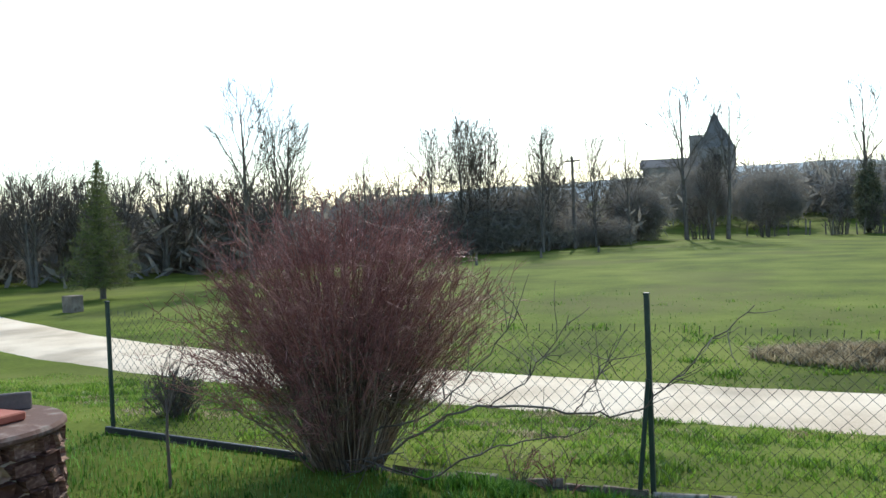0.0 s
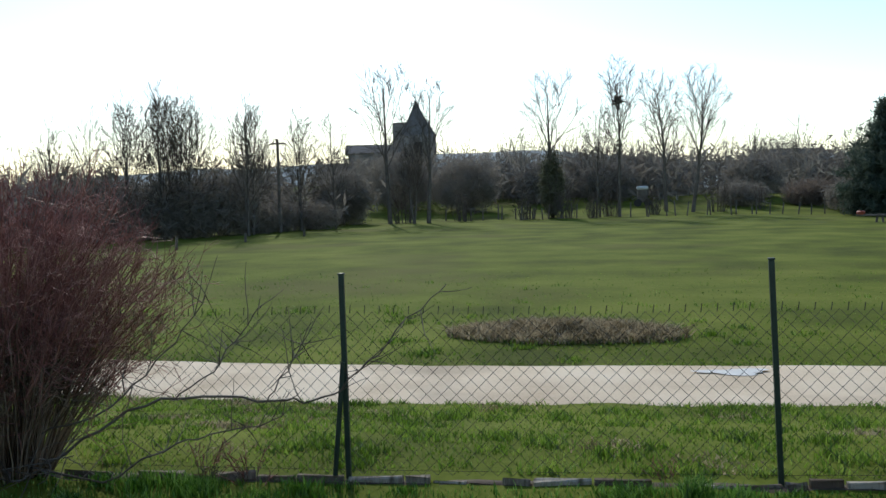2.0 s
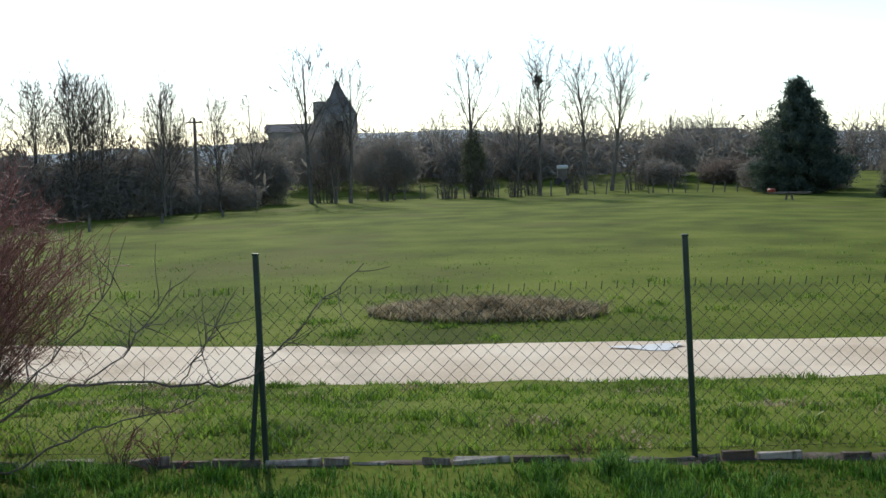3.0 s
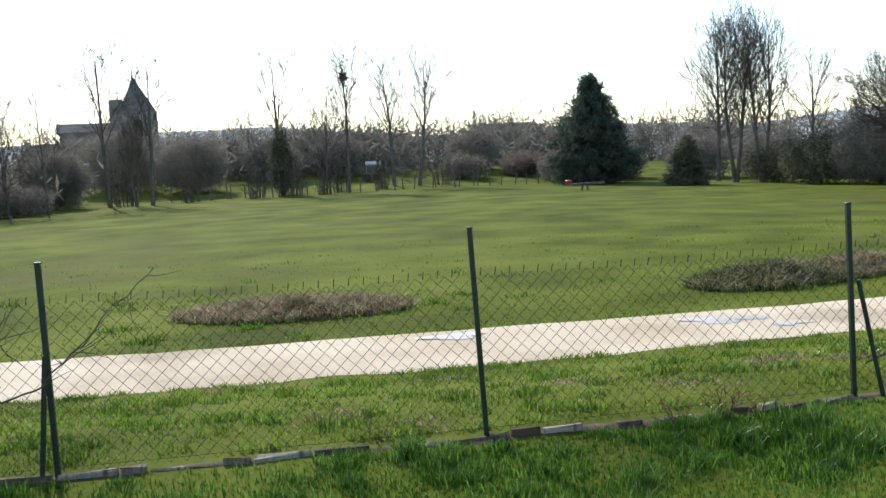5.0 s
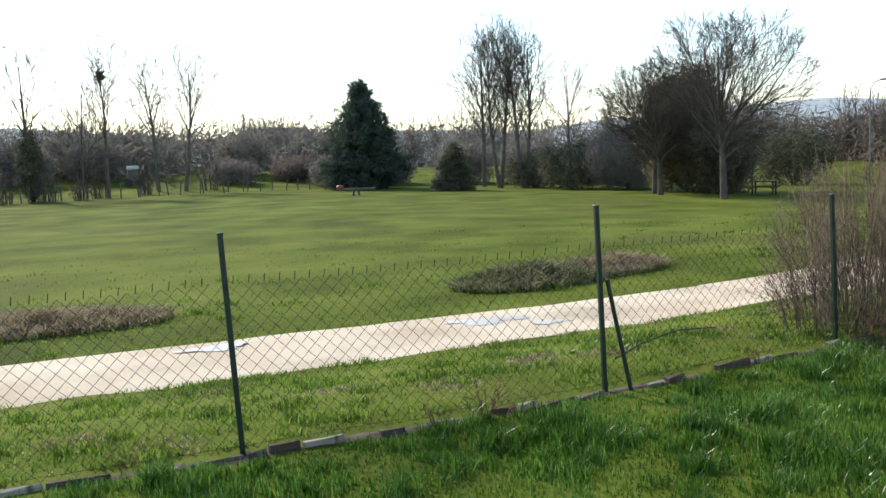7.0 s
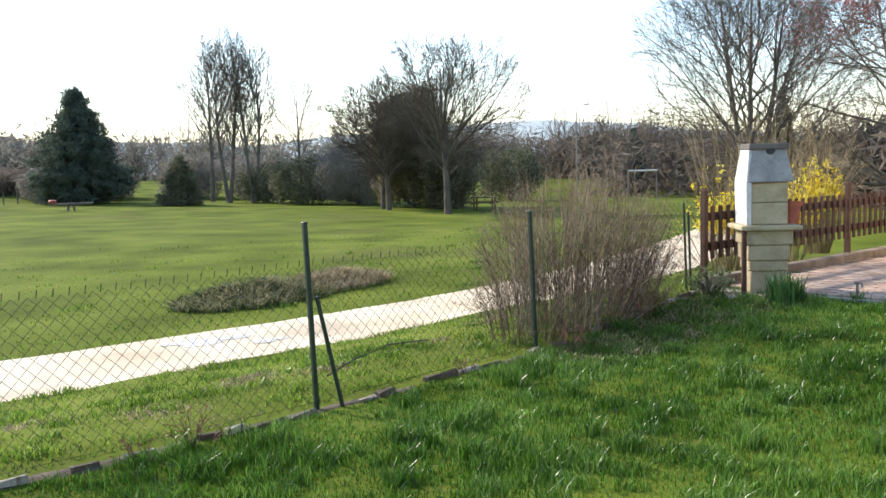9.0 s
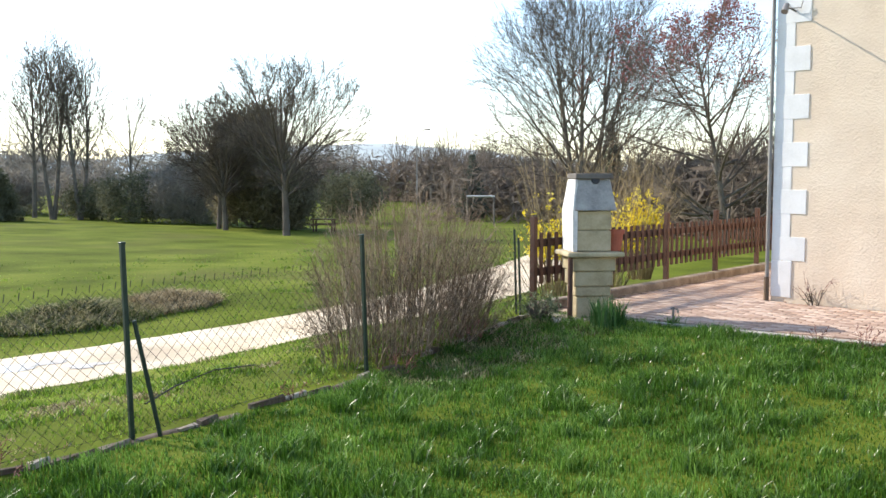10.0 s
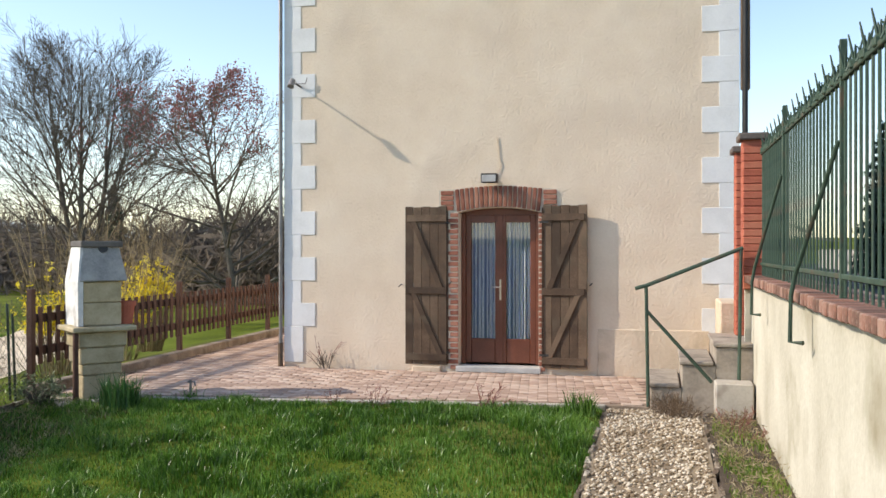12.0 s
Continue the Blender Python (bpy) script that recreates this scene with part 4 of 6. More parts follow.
pair = bare_tree("twin_stem_tree", R(55), "bare twin stemmed tree with fine upright crown", group="bare meadow trees", height=13.6, width=5.8, r=.2, fork=.34, low=.38, limbs=14, kids=(8, 7), reach=(.5, .6), twig=.0135, top=.8, mat=M_FINETWIG, bark=M_FARBARK)
rowtree = bare_tree("hedgerow_tree", R(57), "bare hedgerow tree with a rounded twiggy crown", group="bare hedgerow trees", height=5.7, width=4.6, r=.1, fork=.18, low=.2, limbs=10, kids=(6, 5), reach=(.5, .6), twig=.0095, top=.65, stems=2, splay=8, mat=M_FINETWIG, bark=M_FARBARK)
nested = bare_tree("tree_with_nest", R(56), "tall thin bare tree holding a dark round nest", nest=(0.1, 0.0, 9.6), height=13.2, width=4.0, r=.16, fork=.34, low=.38, limbs=14, kids=(8, 6), reach=(.5, .6), twig=.0135, top=.8, mat=M_FINETWIG, bark=M_FARBARK)
put(nested, -73.1, -10.4, 0, .96)
put(pair, -79.0, -6.3, 0, .9).rotation_euler = (radians(5), 0, 0)
again(pair, -78.0, -4.2, 120, .92).rotation_euler = (radians(-4), 0, radians(20))
again(poplar, -72.5, -12.2, 70, .8)
put(scraggy, -68.3, -28.0, 0, .88)
again(multi, -67.2, -25.9, 30, .45, .5)
again(scraggy, -67.9, -24.9, 200, .8)
put(multi, -64.4, 18.3, 0, .98)
again(pair, -68.7, 18.8, 75, .98)
again(multi, -62.9, 19.6, 190, .93)
again(scraggy, -73.8, -15.7, 10, .86)
put(broad, -36.6, 17.9, 40)
again(broad, -43.3, 18.7, 130, .84)
again(broad, -45.0, 19.4, 250, .76)
again(scraggy, -28.7, -37.6, 60, .62)
again(multi, -29.6, -36.4, 160, .55)
again(scraggy, -60.5, 22.5, 20, .7)
for x, y, s, a in ((-48.9, -37.3, .78, 0), (-50.5, -36.5, .72, 90), (-47.6, -38.8, .74, 200), (-52.0, -38.2, .8, 300), (-51.4, -33.1, .74, 45), (-53.5, -33.6, .7, 140), (-58.5, -32.0, .72, 20), (-61.0, -30.3, .74, 250), (-49.5, -39.8, .75, 10), (-46.4, -40.6, .66, 100), (-60.0, -32.5, .7, 310), (-45.0, -42.0, .6, 55), (-49.8, -37.9, .8, 33), (-51.2, -37.3, .78, 170), (-53.0, -36.6, .76, 260)):
    again(poplar, x, y, a, s)
poplar.matrix_world = pose(-54.8, -34.6, gz(-54.8, -34.6), 0, 0, 77) @ Matrix.Diagonal((.72, .72, .72, 1))
for k in range(17):
    f = k / 16
    again(rowtree, -24.0 - 14 * f + 2 * math.sin(k * 2.1), -50.5 + 6.5 * f + 1.8 * math.cos(k * 1.7), k * 67, 0.95 + 0.12 * math.sin(k * 3.3))

put(rowtree, -30.5, -49.5, 33)
big = bare_tree("large_ash", R(61), "large bare ash with long fine upswept branches", height=14.0, width=12.6, r=.19, fork=.1, low=.16, limbs=15, kids=(10, 7, 3), reach=(.5, .55, .55), twig=.0078, top=.72, stems=3, splay=10, bare=.16, mat=M_FINETWIG, bark=M_FARBARK)
put(big, -26.0, 29.6, 20)
red = bare_tree("budding_maple", R(62), "bare maple with dull red catkins at its top", buds=True, height=7.0, r=.12, stems=1, first=.05, kids=(36, 12, 6, 2), angle=(74, 42, 42, 38), ratio=(.66, .4, .55, .5), lift=(.01, .055, .03, .02), twig=.0055, belly=.2, wander=.03)
put(red, -10.95, 15.1, 0, 1.0, z=-.35)
conA = conifer("spruce", R(63), 7.0, 3.0, "dark spruce behind the large ash", M_NEEDLE, 0.05, 20, 0.9, 0.2, 0.7)
put(conA, -27.5, 34.5)
again(conA, -52.5, 51.0, 50, 1.2, .9)


def blossom_bush(rng, height, stems, yellow, label, lean):
    ob = twig_bush("forsythia", rng, height, 0.3, stems, label, (M_OLIVETWIG, M_OLIVETWIG), (0.25, 0.25), lean, 5, r=0.008)
    pts = np.array([v.co for v in ob.children[1].data.vertices])
    pts = pts[(rng.random(len(pts)) < yellow) & (pts[:, 2] > 0.3 * height)]
    link("blossom", mesh_np("blossom", *flecks(rng, pts, 0.032, 3, 0.03)), M_YELLOW, ob, "bright yellow blossom")["kind"] = "stuff"
    return ob


put(blossom_bush(R(64), 2.9, 90, 0.9, "forsythia in full bright yellow blossom", 0.3), -7.4, 4.1, s=.95, z=-.1)
put(blossom_bush(R(65), 2.8, 80, 0.4, "tall sparse forsythia with few yellow flowers", 0.4), -6.2, -0.4, z=-.2)
put(blossom_bush(R(66), 3.1, 70, 0.6, "tall sparse forsythia with scattered yellow flowers", 0.35), -6.6, 1.6, z=-.3)

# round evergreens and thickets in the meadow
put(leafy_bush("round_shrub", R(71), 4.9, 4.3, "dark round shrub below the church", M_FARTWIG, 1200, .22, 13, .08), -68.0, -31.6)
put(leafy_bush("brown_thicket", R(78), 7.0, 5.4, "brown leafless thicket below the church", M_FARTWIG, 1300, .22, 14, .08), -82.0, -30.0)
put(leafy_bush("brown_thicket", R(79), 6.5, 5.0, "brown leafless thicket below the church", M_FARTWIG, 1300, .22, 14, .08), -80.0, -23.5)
put(leafy_bush("ivy_mass", R(171), 1.9, 5.6, "dark ivy clothing a bare tree trunk", M_EVERGREEN, 700, .16, 9), -73.6, -15.7)
put(leafy_bush("dark_thicket", R(72), 5.0, 3.6, "dark evergreen thicket under bare trees", M_EVERGREEN, 900, .16, 9), -57.0, 20.5)
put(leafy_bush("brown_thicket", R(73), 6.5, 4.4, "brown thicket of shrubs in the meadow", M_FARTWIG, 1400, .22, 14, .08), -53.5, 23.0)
put(leafy_bush("dark_thicket", R(74), 4.2, 3.0, "low dark thicket below bare trees", M_EVERGREEN, 700, .16, 9), -63.5, 20.8)
put(leafy_bush("dark_holly", R(75), 3.2, 4.4, "dark holly behind the thicket", M_NEEDLE, 700, .16, 12), -58.5, 25.5)
put(leafy_bush("low_bramble", R(76), 5.0, 1.8, "low brown bramble along the meadow edge", M_BROWNTWIG, 800, .3, 12, .07), -85.0, 7.0)
put(leafy_bush("evergreen_hedge", R(77), 6.0, 4.2, "olive green hedge shrubs beyond the park", M_EVERGREEN, 900, .2, 9), -52.0, 36.0)


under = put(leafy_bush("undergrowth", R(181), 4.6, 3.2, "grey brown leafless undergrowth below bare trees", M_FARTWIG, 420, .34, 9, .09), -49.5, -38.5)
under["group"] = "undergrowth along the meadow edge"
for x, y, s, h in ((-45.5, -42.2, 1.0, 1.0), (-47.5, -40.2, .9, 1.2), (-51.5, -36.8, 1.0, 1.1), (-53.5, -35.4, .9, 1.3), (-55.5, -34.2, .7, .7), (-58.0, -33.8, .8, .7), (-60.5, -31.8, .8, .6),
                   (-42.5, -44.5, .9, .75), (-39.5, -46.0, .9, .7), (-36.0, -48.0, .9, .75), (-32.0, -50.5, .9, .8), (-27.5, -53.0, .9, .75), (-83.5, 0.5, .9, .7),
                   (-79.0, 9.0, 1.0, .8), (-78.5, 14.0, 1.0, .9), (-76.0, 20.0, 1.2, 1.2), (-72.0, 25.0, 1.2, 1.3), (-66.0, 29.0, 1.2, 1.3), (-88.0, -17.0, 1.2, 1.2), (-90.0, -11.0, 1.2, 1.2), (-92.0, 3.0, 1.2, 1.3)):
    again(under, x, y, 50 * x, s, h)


sucker = twig_bush("sapling_clump", R(191), 2.6, 0.8, 26, "clump of thin bare saplings at the meadow edge", (M_BARK, M_TWIG), (0.7, 0.7), 0.22, 4, r=0.03, fine=0.02)
sucker["group"] = "sapling clumps along the meadow edge"
put(sucker, -71.5, -17.6)
for x, y, s in ((-72.2, -14.6, 1.0), (-71.8, -12.4, .8), (-74.0, -11.0, .9), (-76.5, -7.6, .9), (-78.0, -2.2, 1.0), (-80.0, 1.6, .8), (-70.0, -22.5, .9), (-69.0, -27.0, 1.1)):
    again(sucker, x, y, 40 * x, s)


# far woods: one mass of joined low trees and undergrowth
def woods(name, rng, spots, height, label, mat, bushy=0.5):
    proto = []
    for k in range(4):
        wood, twigs, _ = crown_tree(R(80 + k), height=1.0, width=.62, r=.014, fork=.2, low=.2, limbs=9, kids=(3,), reach=(.5,), twig=.0032, top=.75)
        me = tubes_mesh("proto", wood + twigs, 3)
        co = np.empty(len(me.vertices) * 3, np.float32)
        me.vertices.foreach_get("co", co)
        idx = np.empty(len(me.loops), np.int32)
        me.loops.foreach_get("vertex_index", idx)
        proto.append((co.reshape(-1, 3), idx.reshape(-1, 4)))
        bpy.data.meshes.remove(me)
    vs, fs, base = [], [], 0
    for x, y in spots:
        co, idx = proto[rng.integers(4)]
        a, s = rng.random() * 6.283, height * (0.7 + 0.55 * rng.random())
        c, q = math.cos(a) * s, math.sin(a) * s
        v = np.column_stack([co[:, 0] * c - co[:, 1] * q + x, co[:, 0] * q + co[:, 1] * c + y, co[:, 2] * s + gz(x, y)])
        vs.append(v)
        fs.append(idx + base)
        base += len(v)
        n = int(25 * bushy)
        p = np.column_stack([x + rng.normal(0, 1.6, n), y + rng.normal(0, 1.6, n), gz(x, y) + height * 0.62 * rng.random(n) ** 1.3])
        v, f = flecks(rng, p, 0.55, 6, 0.6, 0.16)
        vs.append(v)
        fs.append(f + base)
        base += len(v)
        d = rng.normal(0, 1, (34, 3))
        d *= (rng.random(34) ** 0.33 / np.linalg.norm(d, axis=1))[:, None]
        v, f = flecks(rng, np.array([x, y, gz(x, y) + s * 0.56]) + d * s * np.array([0.3, 0.3, 0.42]), 0.42, 4, 0.25, 0.035)
        vs.append(v)
        fs.append(f + base)
        base += len(v)
    tagged(link(name, mesh_np(name, np.concatenate(vs), np.concatenate(fs)), mat), label, "woodland", kind="stuff")


def belt(rng, pts, n, depth):
    p = spline(pts, 30)
    i = rng.integers(0, len(p), n)
    return p[i] + rng.normal(0, depth, (n, 2))


rng = R(91)
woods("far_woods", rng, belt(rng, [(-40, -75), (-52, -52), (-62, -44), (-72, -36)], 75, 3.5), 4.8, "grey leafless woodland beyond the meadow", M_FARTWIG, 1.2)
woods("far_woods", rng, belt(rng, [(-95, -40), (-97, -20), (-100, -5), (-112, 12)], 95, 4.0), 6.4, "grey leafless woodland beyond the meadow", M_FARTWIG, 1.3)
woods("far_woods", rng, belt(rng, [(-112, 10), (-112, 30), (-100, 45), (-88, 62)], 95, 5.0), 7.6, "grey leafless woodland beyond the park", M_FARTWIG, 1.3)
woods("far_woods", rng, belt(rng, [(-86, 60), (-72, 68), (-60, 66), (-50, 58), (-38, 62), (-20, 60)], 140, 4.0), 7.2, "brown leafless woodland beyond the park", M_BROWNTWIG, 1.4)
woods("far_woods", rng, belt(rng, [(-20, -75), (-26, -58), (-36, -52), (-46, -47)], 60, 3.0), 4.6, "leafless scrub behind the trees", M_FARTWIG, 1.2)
woods("far_woods", rng, belt(rng, [(-24, 36), (-16, 30), (-8, 26), (0, 26)], 75, 2.2), 4.6, "leafless scrub behind the house", M_BROWNTWIG, 1.4)


# hills at the horizon
def ridge(x0, y0, x1, y1, high, deep, seed, label):
    r = R(seed)
    n, m = 60, 10
    ph = r.random(4) * 6
    vs = []
    for i in range(n):
        f = i / (n - 1)
        h = high * (max(0.0, math.sin(3.1415 * f)) ** 0.6) * (0.85 + 0.12 * math.sin(5 * f + ph[0]) + 0.06 * math.sin(13 * f + ph[1]) + 0.02 * math.sin(47 * f + ph[2]))
        cx, cy = x0 + (x1 - x0) * f, y0 + (y1 - y0) * f
        ln = math.hypot(cx, cy)
        for j in range(m):
            q = 2 * j / (m - 1) - 1
            vs.append((cx + cx / ln * q * deep, cy + cy / ln * q * deep, -8 + (h + 8) * (1 - q * q)))
    i, j = np.meshgrid(np.arange(n - 1), np.arange(m - 1), indexing="ij")
    f = np.stack([i * m + j, i * m + j + 1, (i + 1) * m + j + 1, (i + 1) * m + j], -1).reshape(-1, 4)
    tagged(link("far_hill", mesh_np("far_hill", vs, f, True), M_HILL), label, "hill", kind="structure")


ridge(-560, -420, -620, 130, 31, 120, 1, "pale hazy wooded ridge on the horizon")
ridge(-300, -40, -230, 190, 12, 50, 2, "green hillside beyond the village, painted pale with haze")
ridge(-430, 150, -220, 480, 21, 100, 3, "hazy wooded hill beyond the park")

# ---------- church and village ----------
church = thing("church", (-122, -40, gz(-122, -40) - 1.5), "grey stone church with a square tower and short spire", "church", rz=103)


def gabled(x0, x1, y0, y1, wall, top, parent, along="x"):
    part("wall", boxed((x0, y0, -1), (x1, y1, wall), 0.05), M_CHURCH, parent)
    bm = bmesh.new()
    o, ym, xm = 0.35, (y0 + y1) / 2, (x0 + x1) / 2
    if along == "x":
        c = [(x0 - o, y0 - o, wall), (x1 + o, y0 - o, wall), (x1 + o, y1 + o, wall), (x0 - o, y1 + o, wall), (x0 - o, ym, top), (x1 + o, ym, top)]
        fs = [(0, 1, 5, 4), (2, 3, 4, 5), (0, 4, 3), (1, 2, 5), (3, 2, 1, 0)]
    v = [bm.verts.new(p) for p in c]
    for q in fs:
        bm.faces.new([v[k] for k in q])
    part("roof", bm, M_SLATE, parent)


# the nave runs across the view; local x to the north
gabled(-8.6, -4.9, -3, 3, 5.8, 7.0, church)
gabled(-4.9, 2.2, -4, 4, 8.2, 9.5, church)
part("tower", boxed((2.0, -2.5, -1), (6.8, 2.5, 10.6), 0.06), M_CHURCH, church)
bm = bmesh.new()
prof = [(2.1, 10.6, 6.7), (2.75, 12.0, 6.05), (3.35, 13.1, 5.35), (4.15, 15.1, 4.45)]
rings = [[bm.verts.new(((a + b) / 2 + sx * (b - a) / 2, sy * (b - a) / 2, z)) for sx, sy in ((-1, -1), (1, -1), (1, 1), (-1, 1))] for a, z, b in prof]
for r0, r1 in zip(rings, rings[1:]):
    for k in range(4):
        bm.faces.new((r0[k], r0[(k + 1) % 4], r1[(k + 1) % 4], r1[k]))
bm.faces.new(rings[-1])
part("spire", bm, M_SLATE, church)
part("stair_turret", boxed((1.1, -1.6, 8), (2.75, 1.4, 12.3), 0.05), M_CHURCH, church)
for dx in (-3.4, -1.0):
    part("window", boxed((dx - .3, -4.06, 3.5), (dx + .3, -3.98, 6), 0.02), M_BLACK, church)
    part("window", boxed((dx - .3, 3.98, 3.5), (dx + .3, 4.06, 6), 0.02), M_BLACK, church)
for sy in (-2.56, 2.5):
    part("louvre", boxed((3.9, sy, 7.6), (4.9, sy + .06, 9.6), 0.02), M_BLACK, church)


def barn(x, y, rz, w, d, wall, top, label):
    ob = thing("barn", (x, y, gz(x, y) - 1.5), label, "building", "village roofs", rz=rz)
    gabled(-w / 2, w / 2, -d / 2, d / 2, wall, top, ob)
    part("door", boxed((-1, -d / 2 - .06, 0), (1, -d / 2 - .005, 2.6), 0.02), M_OLDWOOD, ob)


barn(-122, 12.6, 96, 7.5, 7, 5.0, 7.2, "long grey village house with a slate roof")
barn(-113, -8, 80, 16, 6, 3.2, 5.2, "low grey farm building behind trees")
shed = thing("white_caravan", (-84, -8, gz(-84, -8)), "small white caravan behind the bare trees", "caravan", rz=90)
part("body", boxed((-.5, -.5, 1.5), (.5, .5, 1.85), 0.1), M_QUOIN, shed)
part("chassis", boxed((-.45, -.45, .35), (.45, .45, 1.5), 0.05), M_OLDWOOD, shed)
for sx in (-.45, .45):
    part("wheel", tubed([(sx, -.72, .35), (sx, -.55, .35)], .35, 12), M_BLACK, shed)

pole = thing("utility_pole", (-56.4, -32.8, gz(-56.4, -32.8)), "dark wooden utility pole with short crossarm", "pole")
part("shaft", tubed([(0, 0, -.2), (0, 0, 3), (0, 0, 6.1)], .13, 8, .09), M_OLDWOOD, pole)
part("crossarm", boxed((-.05, -.5, 5.75), (.05, .5, 5.85), .01), M_OLDWOOD, pole)
lampost = thing("street_lamp", (-46.7, 37.9, gz(-46.7, 37.9)), "tall thin street lamp with a curved arm", "street lamp")
part("pole", tubed([(0, 0, 0), (0, 0, 4), (0, 0, 6.4), (.1, .2, 6.9), (.5, .5, 7.1)], .06, 6, .03), M_PIPE, lampost)
part("lamp_head", boxed((.4, .35, 7.02), (.85, .6, 7.14), .03), M_PIPE, lampost)

# stakes along the far meadow edge
stake = part("fence_stake", tubed([(0, 0, -.1), (.02, .01, .6), (0, .02, 1.15)], .06, 6, .05), M_OLDWOOD)
tagged(stake, "short weathered wooden fence stake", "stake", "stakes along the meadow edge")
stake.matrix_world = pose(-70.5, -18.0, gz(-70.5, -18))
r = R(95)
for k in range(34):
    y = -24 + k * 0.95 + r.normal(0, .3)
    x = -71 - 0.13 * (y + 24) + r.normal(0, .4)
    copy_thing(stake, pose(x, y, gz(x, y), r.normal(0, 3), r.normal(0, 3), 0)).scale = (1, 1, 0.7 + 0.5 * r.random())
for x, y, h in ((-39.0, -32.0, .5), (-44.8, -30.8, .4), (-50.0, -29.2, .33)):
    copy_thing(stake, pose(x, y, gz(x, y))).scale = (1.2, 1.2, h)

# play and rest things in the park
saw = thing("seesaw", (-57.5, 4.6, gz(-57.5, 4.6)), "low wooden seesaw with a red spring seat", "seesaw", rz=70)
part("plank", boxed((-1.3, -.14, .38), (1.3, .14, .5), .02), M_OLDWOOD, saw)
for sx in (-.2, .2):
    part("support", tubed([(sx, 0, 0), (sx * .6, 0, .43)], .07, 8), M_OLDWOOD, saw)
part("seat", lathe([(.1, .45), (.24, .52), (.26, .66), (.16, .72)], 12), M_PAINTRED, saw, "rust red bucket seat").location.x = -1.05
pic = thing("picnic_table", (-39.2, 22.6, gz(-39.2, 22.6)), "weathered wooden picnic table with fixed benches", "picnic table", rz=35)
part("tabletop", boxed((-.75, -.35, .7), (.75, .35, .76), .01), M_FENCEWOOD, pic)
for sy in (-.65, .65):
    part("bench", boxed((-.75, sy - .12, .42), (.75, sy + .12, .47), .01), M_FENCEWOOD, pic)
for sx in (-.55, .55):
    part("leg_frame", boxed((sx - .04, -.7, .36), (sx + .04, .7, .43), .01), M_FENCEWOOD, pic)
    for sy in (-.3, .3):
        part("leg", boxed((sx - .04, sy - .05, -.02), (sx + .04, sy + .05, .7), .01), M_FENCEWOOD, pic)
swing = thing("swing_frame", (-43.4, 41.4, gz(-43.4, 41.4)), "wooden swing frame with a pale top beam", "swing", rz=40)
part("beam", tubed([(-1.05, 0, 2.2), (1.05, 0, 2.2)], .07, 8), M_PALE, swing, "pale top beam")
for sx in (-1, 1):
    for sy in (-.7, .7):
        part("leg", tubed([(sx * 1.02, sy, 0), (sx, 0, 2.2)], .06, 8), M_OLDWOOD, swing)
bench = thing("concrete_block", (-17.3, -35.4, gz(-17.3, -35.4)), "small grey concrete block beside the fir", "block")
part("body", boxed((-.22, -.22, -.05), (.22, .22, .5), .02), M_KERB, bench)

# ---------- round rubble well in the garden ----------
well = thing("garden_well", (-0.98, -18.02, gz(-0.98, -18.02)), "round rubble stone well with a flat slab cover", "well")
part("core", lathe([(.6, -.1), (.6, .7)], 28), M_MORTAR, well)
r = R(161)
rub = []
for k in range(5):
    bm = boxed((-.5, -.05, -.5), (.5, .05, .5), .12)
    for v in bm.verts:
        v.co += Vector(r.normal(0, 1, 3)) * .05 * Vector((1, .3, 1))
    me = bpy.data.meshes.new("rubble_stone")
    bm.to_mesh(me)
    bm.free()
    me.materials.append(M_RUBBLE)
    rub.append(me)
for row in range(7):
    a = r.random()
    while a < 6.283 + .2:
        w = .12 + .12 * r.random()
        ob = new("rubble_stone", rub[int(r.integers(5))])
        ob.parent = well
        m = a + w / 1.2
        ob.matrix_basis = pose(.6 * math.cos(m), .6 * math.sin(m), .05 + row * .1 + r.normal(0, .006), 0, 0, math.degrees(m) + 90) @ Matrix.Diagonal((w - .012, .8, .09, 1))
        a += w / .6
        if a > 6.283:
            break
part("cover", lathe([(.66, .7), (.68, .72), (.68, .74), (.66, .76)], 32), M_CAPBRICK, well)
part("cover_slab", boxed((-.3, -.25, .762), (.42, .34, .815), .01), M_TERRA, well, "reddish slab on top")
part("upstand", boxed((-.5, -.03, .76), (.5, .02, .87), .008, pose(-.22, -.3, 0, 0, 0, -46)), M_CAPDARK, well, "dark rim tile on the cover")

# ---------- the house ----------
PZ = 0.2
house = thing("house", (0, 0, PZ), "cream rendered house gable with white painted quoins", "house")
HX0, HX1, HD, HH = -2.94, 3.0, 9.0, 6.6
DX0, DX1, DTOP, DRISE = -0.51, 0.54, 2.08, 0.06


def arch_z(x, rise=DRISE, top=DTOP):
    c, half = (DX0 + DX1) / 2, (DX1 - DX0) / 2
    return top + rise * (1 - ((x - c) / half) ** 2)


# front wall with the arched doorway cut through
bm = bmesh.new()
T = 0.4
xs = [DX0 + (DX1 - DX0) * k / 12 for k in range(13)]
outer = [(HX0, -0.1), (DX0, -0.1), *[(x, arch_z(x)) for x in xs], (DX1, -0.1), (HX1, -0.1)]


def slab(bm, poly, y0, y1):
    a = [bm.verts.new((x, y0, z)) for x, z in poly]
    b = [bm.verts.new((x, y1, z)) for x, z in poly]
    bm.faces.new(a)
    bm.faces.new(list(reversed(b)))
    for k in range(len(poly)):
        bm.faces.new((a[k], b[k], b[(k + 1) % len(poly)], a[(k + 1) % len(poly)]))


